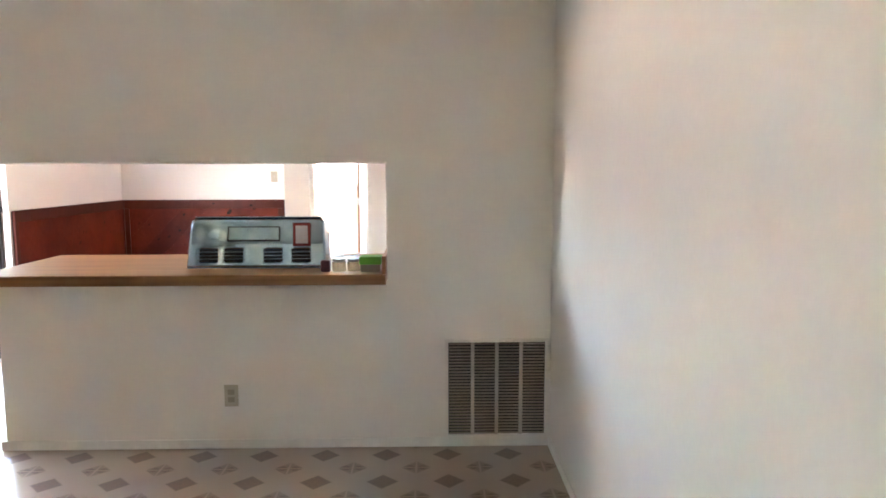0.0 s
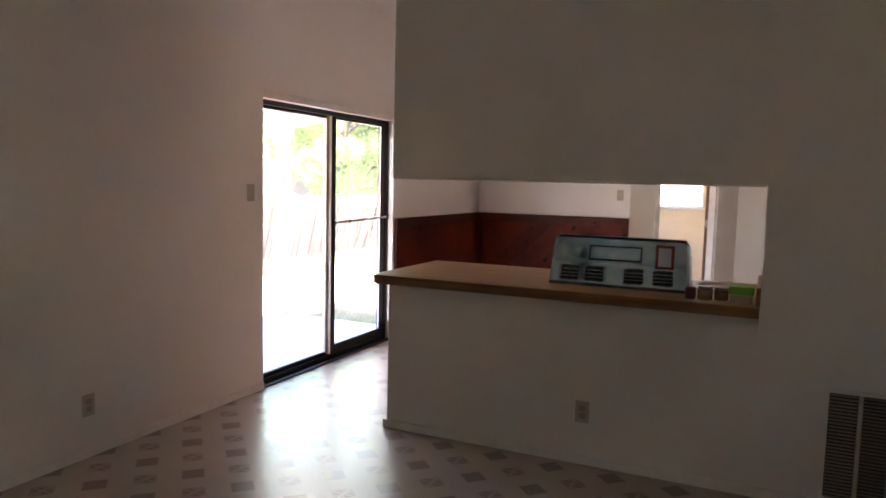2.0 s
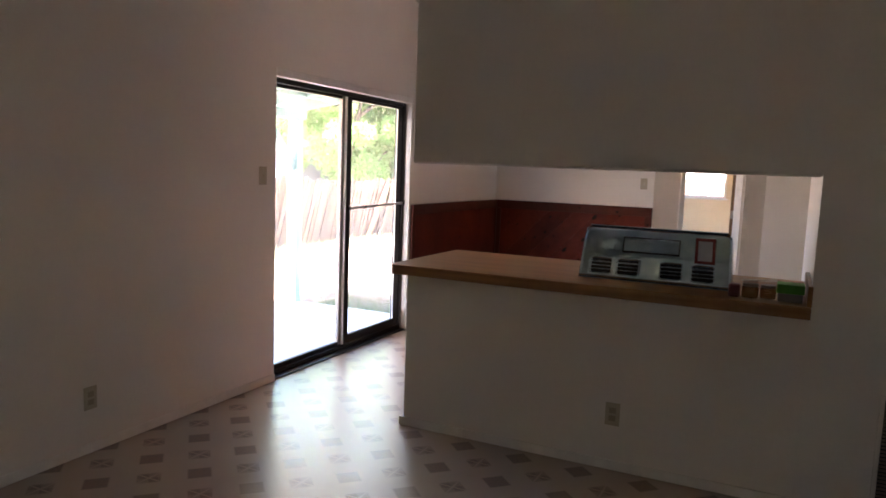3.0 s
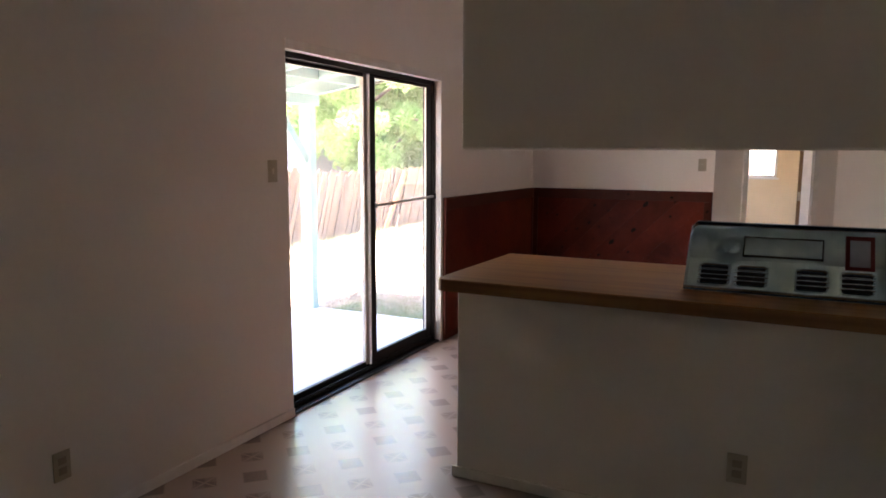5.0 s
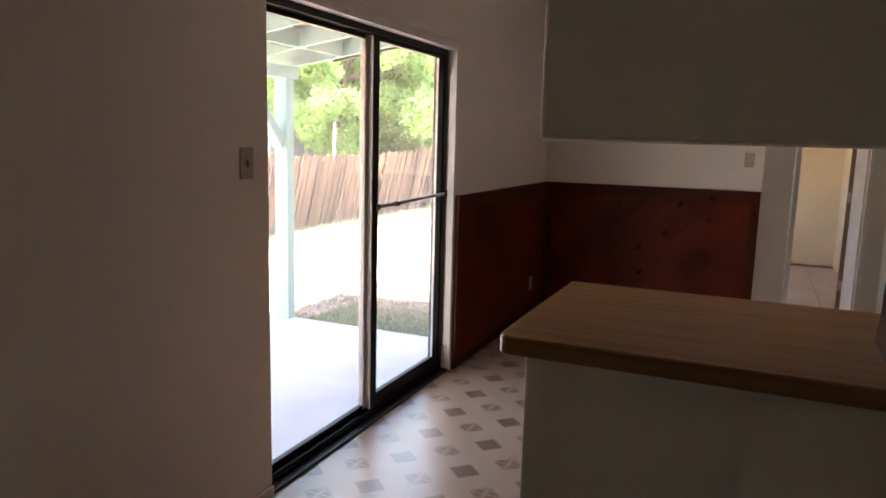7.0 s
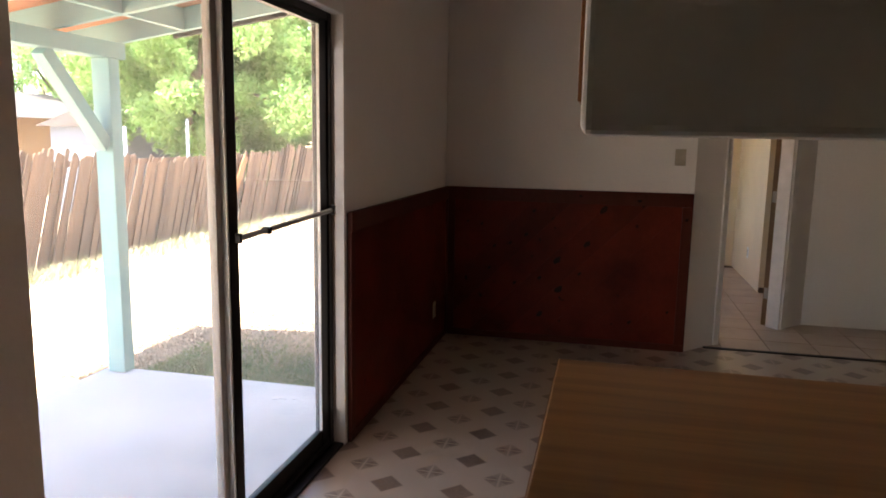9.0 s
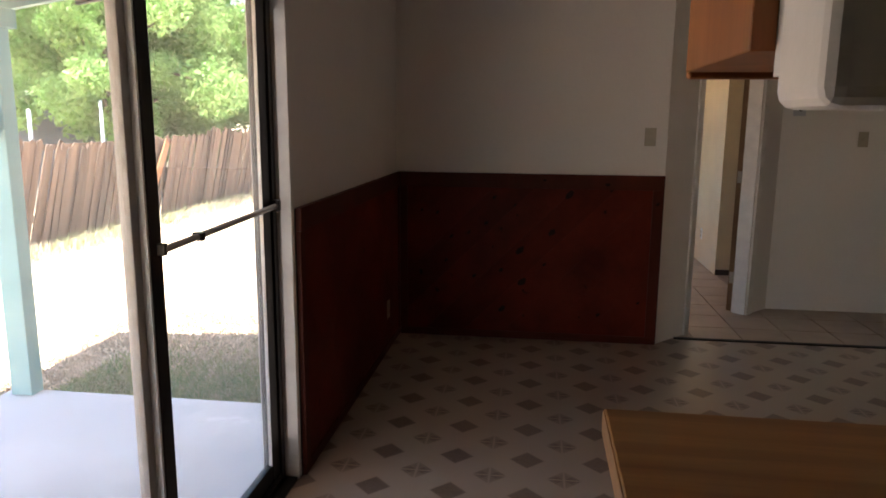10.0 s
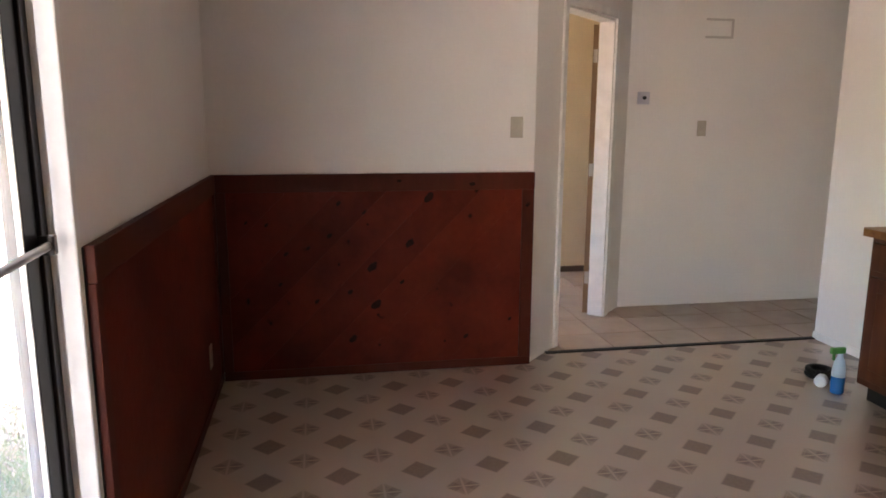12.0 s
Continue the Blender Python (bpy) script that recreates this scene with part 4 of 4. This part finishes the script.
while yy < 7.0:
    bm = bmesh.new()
    vs = box(bm, RX0 - 0.05, RX1, yy, min(yy + 0.133, 7.04), 0.1405, 0.16)
    for v in vs:
        v.co.z += roof_z(v.co.x)
    part("roof_board", bm, DECK, roof)
    yy += 0.137
bm = bmesh.new()
vs = box(bm, -5.12, RX1, 7.041, 7.075, 0.03, 0.165)
for v in vs:
    v.co.z += roof_z(v.co.x)
part("fascia", bm, DARKWOOD, roof, "dark fascia board")

# ---- fence ----
rnd = random.Random(4)
FXX = -8.75
fence = thing("fence", (FXX, 12, GZ), "weathered brown cedar picket fence, leaning, with gaps", "fence")


def fence_lean(y):
    return 0.30 + 0.13 * max(0.0, min(1.0, (y - 9) / 7)) + 0.06 * max(0.0, min(1.0, (y - 15) / 3))


bm = bmesh.new()
prism(bm, [(-0.06, 0.0), (0.06, 0.0), (0.058, 0.972), (0.040, 0.996), (-0.034, 1.0), (-0.056, 0.976)], -0.009, 0.009, Matrix(((0, 0, 1, 0), (1, 0, 0, 0), (0, 1, 0, 0), (0, 0, 0, 1))))
y = 1.5
me = None
while y < 24:
    w = rnd.uniform(0.55, 1.0)
    h = 1.52 + 0.06 * math.sin(y * 0.9) + rnd.uniform(-0.07, 0.05) + (0.12 if y > 15.5 else 0)
    if me is None:
        picket = part("picket", bm, FENCE, fence)
        me = picket.data
        ob = picket
    else:
        ob = new("picket", me)
        ob.parent = fence
        ob.matrix_parent_inverse = fence.matrix_world.inverted()
    lean = fence_lean(y) + rnd.gauss(0, 0.014)
    ob.matrix_basis = Matrix.Translation((FXX + rnd.choice((-0.014, 0.014)) + rnd.uniform(-0.006, 0.006), y, GZ - 0.03)) @ Matrix.Rotation(-lean, 4, 'X') @ Matrix.Rotation(rnd.gauss(0, 0.015), 4, 'Z') @ Matrix.Diagonal((1, w, h, 1))
    y += 0.100 * w + (0.022 if rnd.random() < (0.12 if y > 13 else 0.03) else 0.0)
for z in (0.15, 1.05):
    boxpart("rail", (FXX - 0.07, FXX - 0.03, 1.5, 24, z, z + 0.08), FENCE, fence)
for y, lean, h in ((13.6, 0.62, 1.62), (18.0, 0.70, 1.85)):
    bm = bmesh.new()
    box(bm, -0.01, 0.01, -0.07, 0.07, 0, h)
    bm.transform(Matrix.Translation((FXX + 0.045, y, GZ)) @ Matrix.Rotation(-lean, 4, 'X'))
    part("new_picket", bm, FENCE_NEW, fence, "fresh orange picket")
# fence across the end of the yard
fence2 = thing("fence", (-5, 24, GZ), "weathered brown cedar fence across the end of the yard", "fence")
x = FXX
while x < 4:
    ob = new("picket", me)
    ob.parent = fence2
    ob.matrix_parent_inverse = fence2.matrix_world.inverted()
    ob.matrix_basis = Matrix.Translation((x, 24 + rnd.uniform(-0.015, 0.015), GZ - 0.03)) @ Matrix.Rotation(math.pi / 2, 4, 'Z') @ Matrix.Rotation(rnd.gauss(0, 0.03), 4, 'X') @ Matrix.Diagonal((1, 1, 1.6 + rnd.uniform(-0.05, 0.05), 1))
    x += 0.126


# ---- trees ----
def tree(x, y, height, radius, seed, leaves, low):
    r = random.Random(seed)
    t = thing("tree", (x, y, GZ), "leafy sunlit green tree behind the fence", "tree", "yard trees")
    bm = bmesh.new()
    top = Vector((x + r.uniform(-0.3, 0.3), y + r.uniform(-0.3, 0.3), GZ + height * 0.5))
    cyl(bm, (x, y, GZ - 0.1), top, 0.17, 0.11, n=10)
    tips = []
    for k in range(11):
        a = k * 2.4 + r.uniform(-0.3, 0.3)
        st = Vector((x, y, GZ)).lerp(top, r.uniform(0.35, 1.0))
        e = Vector((x, y, 0)) + Vector((math.cos(a) * radius * r.uniform(0.45, 0.95), math.sin(a) * radius * r.uniform(0.45, 0.95), low + (height - low) * r.uniform(0.15, 0.95)))
        mid = st.lerp(e, 0.5) + Vector((0, 0, r.uniform(0.0, 0.4)))
        cyl(bm, st, mid, 0.06, 0.04, n=7)
        cyl(bm, mid, e, 0.04, 0.012, n=6)
        tips += [mid, e]
    part("trunk", bm, BARK, t)
    clumps = [(p, r.uniform(0.4, 0.75)) for p in tips]
    for k in range(80):
        a, u = r.uniform(0, 6.283), r.uniform(0, 1) ** 0.6
        z = r.uniform(low, height)
        f = math.sin(math.pi * min(1, max(0.12, (z - low) / (height - low) * 0.85 + 0.12))) ** 0.6
        clumps.append((Vector((x + math.cos(a) * radius * u * f, y + math.sin(a) * radius * u * f, z)), r.uniform(0.3, 0.62)))
    verts, faces = [], []
    per = leaves // len(clumps)
    for c, cr in clumps:
        for k in range(per):
            d = Vector((r.gauss(0, 1), r.gauss(0, 1), r.gauss(0, 0.8)))
            d = d.normalized() * cr * r.uniform(0.35, 1.0)
            q = c + d
            u = Vector((r.gauss(0, 1), r.gauss(0, 1), r.gauss(0, 1))).normalized()
            w = u.cross(Vector((r.gauss(0, 1), r.gauss(0, 1), r.gauss(0, 1)))).normalized()
            s = r.uniform(0.03, 0.06)
            b = len(verts)
            verts += [q - u * s * 1.3, q + w * s * 0.6, q + u * s * 1.3, q - w * s * 0.6]
            faces.append((b, b + 1, b + 2, b + 3))
    me2 = bpy.data.meshes.new("crown")
    me2.from_pydata([tuple(v) for v in verts], [], faces)
    me2.materials.append(LEAF)
    ob = new("crown", me2)
    ob.parent = t
    ob.matrix_parent_inverse = t.matrix_world.inverted()
    tagged(ob, "dense light green leaves", kind="stuff")


# leaves let light through
nt = LEAF.node_tree
p = nt.nodes["Principled BSDF"]
tl = nt.nodes.new("ShaderNodeBsdfTranslucent")
nt.links.new(p.inputs["Base Color"].links[0].from_socket, tl.inputs[0])
mxs = nt.nodes.new("ShaderNodeMixShader")
mxs.inputs[0].default_value = 0.58
nt.links.new(p.outputs[0], mxs.inputs[1])
nt.links.new(tl.outputs[0], mxs.inputs[2])
nt.links.new(mxs.outputs[0], nt.nodes["Material Output"].inputs[0])
tree(-11.0, 16.8, 6.2, 2.9, 3, 95000, 1.35)
tree(-10.6, 20.6, 6.2, 2.8, 23, 90000, 0.7)
tree(-11.6, 19.6, 4.0, 2.3, 31, 50000, 0.5)
tree(-13.5, 20.5, 6.5, 2.9, 5, 70000, 1.5)
tree(-14.5, 24.5, 7.5, 3.6, 8, 26000, 1.2)
tree(-21.5, 24.5, 8.0, 4.2, 13, 42000, 2.2)
tree(-25.0, 19.5, 7.0, 3.8, 17, 26000, 2.0)

# ---- neighbour's buildings beyond the fence ----
nb = thing("neighbour_house", (-20, 16.5, GZ), "tan stucco neighbour house with grey roof beyond the fence", "house")
boxpart("wall", (-23, -17.5, 12, 23, GZ, 1.86), STUCCO, nb)
bm = bmesh.new()
prism(bm, [(-23.4, 1.861), (-17.1, 1.861), (-20.25, 2.7)], 11.6, 23.4, Matrix(((1, 0, 0, 0), (0, 0, 1, 0), (0, 1, 0, 0), (0, 0, 0, 1))))
part("roof", bm, SHINGLE, nb)
sh = thing("garden_shed", (-13.05, 17.7, GZ), "blue-grey garden shed beyond the fence", "shed")
boxpart("wall", (-13.8, -12.3, 15.5, 19.2, GZ, 1.62), BLUEGREY, sh)
bm = bmesh.new()
prism(bm, [(-14.0, 1.621), (-12.1, 1.621), (-13.05, 1.95)], 15.3, 19.4, Matrix(((1, 0, 0, 0), (0, 0, 1, 0), (0, 1, 0, 0), (0, 0, 0, 1))))
part("roof", bm, SHINGLE, sh)
for px, py in ((-10.0, 14.7), (-10.0, 12.9)):
    bm = bmesh.new()
    cyl(bm, (px, py, GZ), (px, py, 1.78 if py > 14 else 1.6), 0.03, n=10)
    tagged(part("pole", bm, POLE, smooth=True), "pale metal pole standing behind the fence", "pole", "poles")


# ---- grass ----
def grass(name, label, material, count, spot, hmin, hmax, seed):
    r = random.Random(seed)
    verts, faces = [], []
    for k in range(count):
        q = spot(r)
        if q is None:
            continue
        a = r.uniform(0, 6.283)
        h = r.uniform(hmin, hmax)
        dx, dy = math.cos(a) * 0.008, math.sin(a) * 0.008
        lx, ly = r.gauss(0, 0.8) * h, r.gauss(0, 0.8) * h
        b = len(verts)
        verts += [(q[0] - dx, q[1] - dy, GZ - 0.035), (q[0] + dx, q[1] + dy, GZ - 0.035), (q[0] + lx, q[1] + ly, GZ - 0.03 + h)]
        faces.append((b, b + 1, b + 2))
    me3 = bpy.data.meshes.new(name)
    me3.from_pydata(verts, [], faces)
    me3.materials.append(material)
    tagged(new(name, me3), label, "grass", kind="stuff")


grass("dry_grass", "dry tan grass beside the patio slab", DRYGRASS, 44000, lambda r: (r.uniform(-5.9, -2.5), 6.68 + r.random() ** 1.3 * 2.2), 0.012, 0.03, 1)
grass("green_grass", "green grass tufts along the slab edge", GREENGRASS, 26000, lambda r: (-3.0 - 2.4 * r.random() ** 1.3, 6.69 + abs(r.gauss(0, 0.5))), 0.012, 0.05, 2)
grass("fence_weeds", "dry weeds along the foot of the fence", DRYGRASS, 9000, lambda r: (FXX + 0.05 + abs(r.gauss(0, 0.25)), r.uniform(5, 23)), 0.04, 0.22, 3)
grass("fence_weeds", "green weeds along the foot of the fence", GREENGRASS, 2500, lambda r: (FXX + 0.05 + abs(r.gauss(0, 0.15)), r.uniform(8, 20)), 0.05, 0.25, 4)

# ---- hall floor tiles ----
hall_floor = bpy.data.objects["hall_floor"]
TS = 0.335
tile = None
for i, j in itertools.product(range(-8, 10), range(12)):
    x0, y0 = -0.61 + i * TS, 8.25 - TS + j * TS
    x1, y1 = x0 + TS - 0.007, y0 + TS - 0.007
    if y0 < 7.94:
        y0 = 7.94
    if y1 > BY1 or x1 > 2.6 or x0 < -3.39:
        continue
    if y0 < YB + 0.3 and x1 < -1.4:
        continue
    bm = bmesh.new()
    box(bm, x0, x1, y0, y1, -0.0055, 0.0)
    part("tile", bm, TILE, hall_floor)

# ---- small flat white patches on the patio slab ----
rs = random.Random(9)
for k in range(4):
    bm = bmesh.new()
    sx, sy = -4.10 + 0.055 * k + rs.uniform(-0.02, 0.02), 6.38 + rs.uniform(-0.06, 0.1)
    prism(bm, [(sx, sy), (sx + rs.uniform(0.03, 0.07), sy - 0.01), (sx + 0.05, sy + rs.uniform(0.02, 0.04)), (sx - 0.01, sy + 0.03)], -0.1095, -0.1065)
    tagged(part("white_patch", bm, WHITE_PLASTIC), "small flat white patch on the concrete slab", "scrap", "scraps")
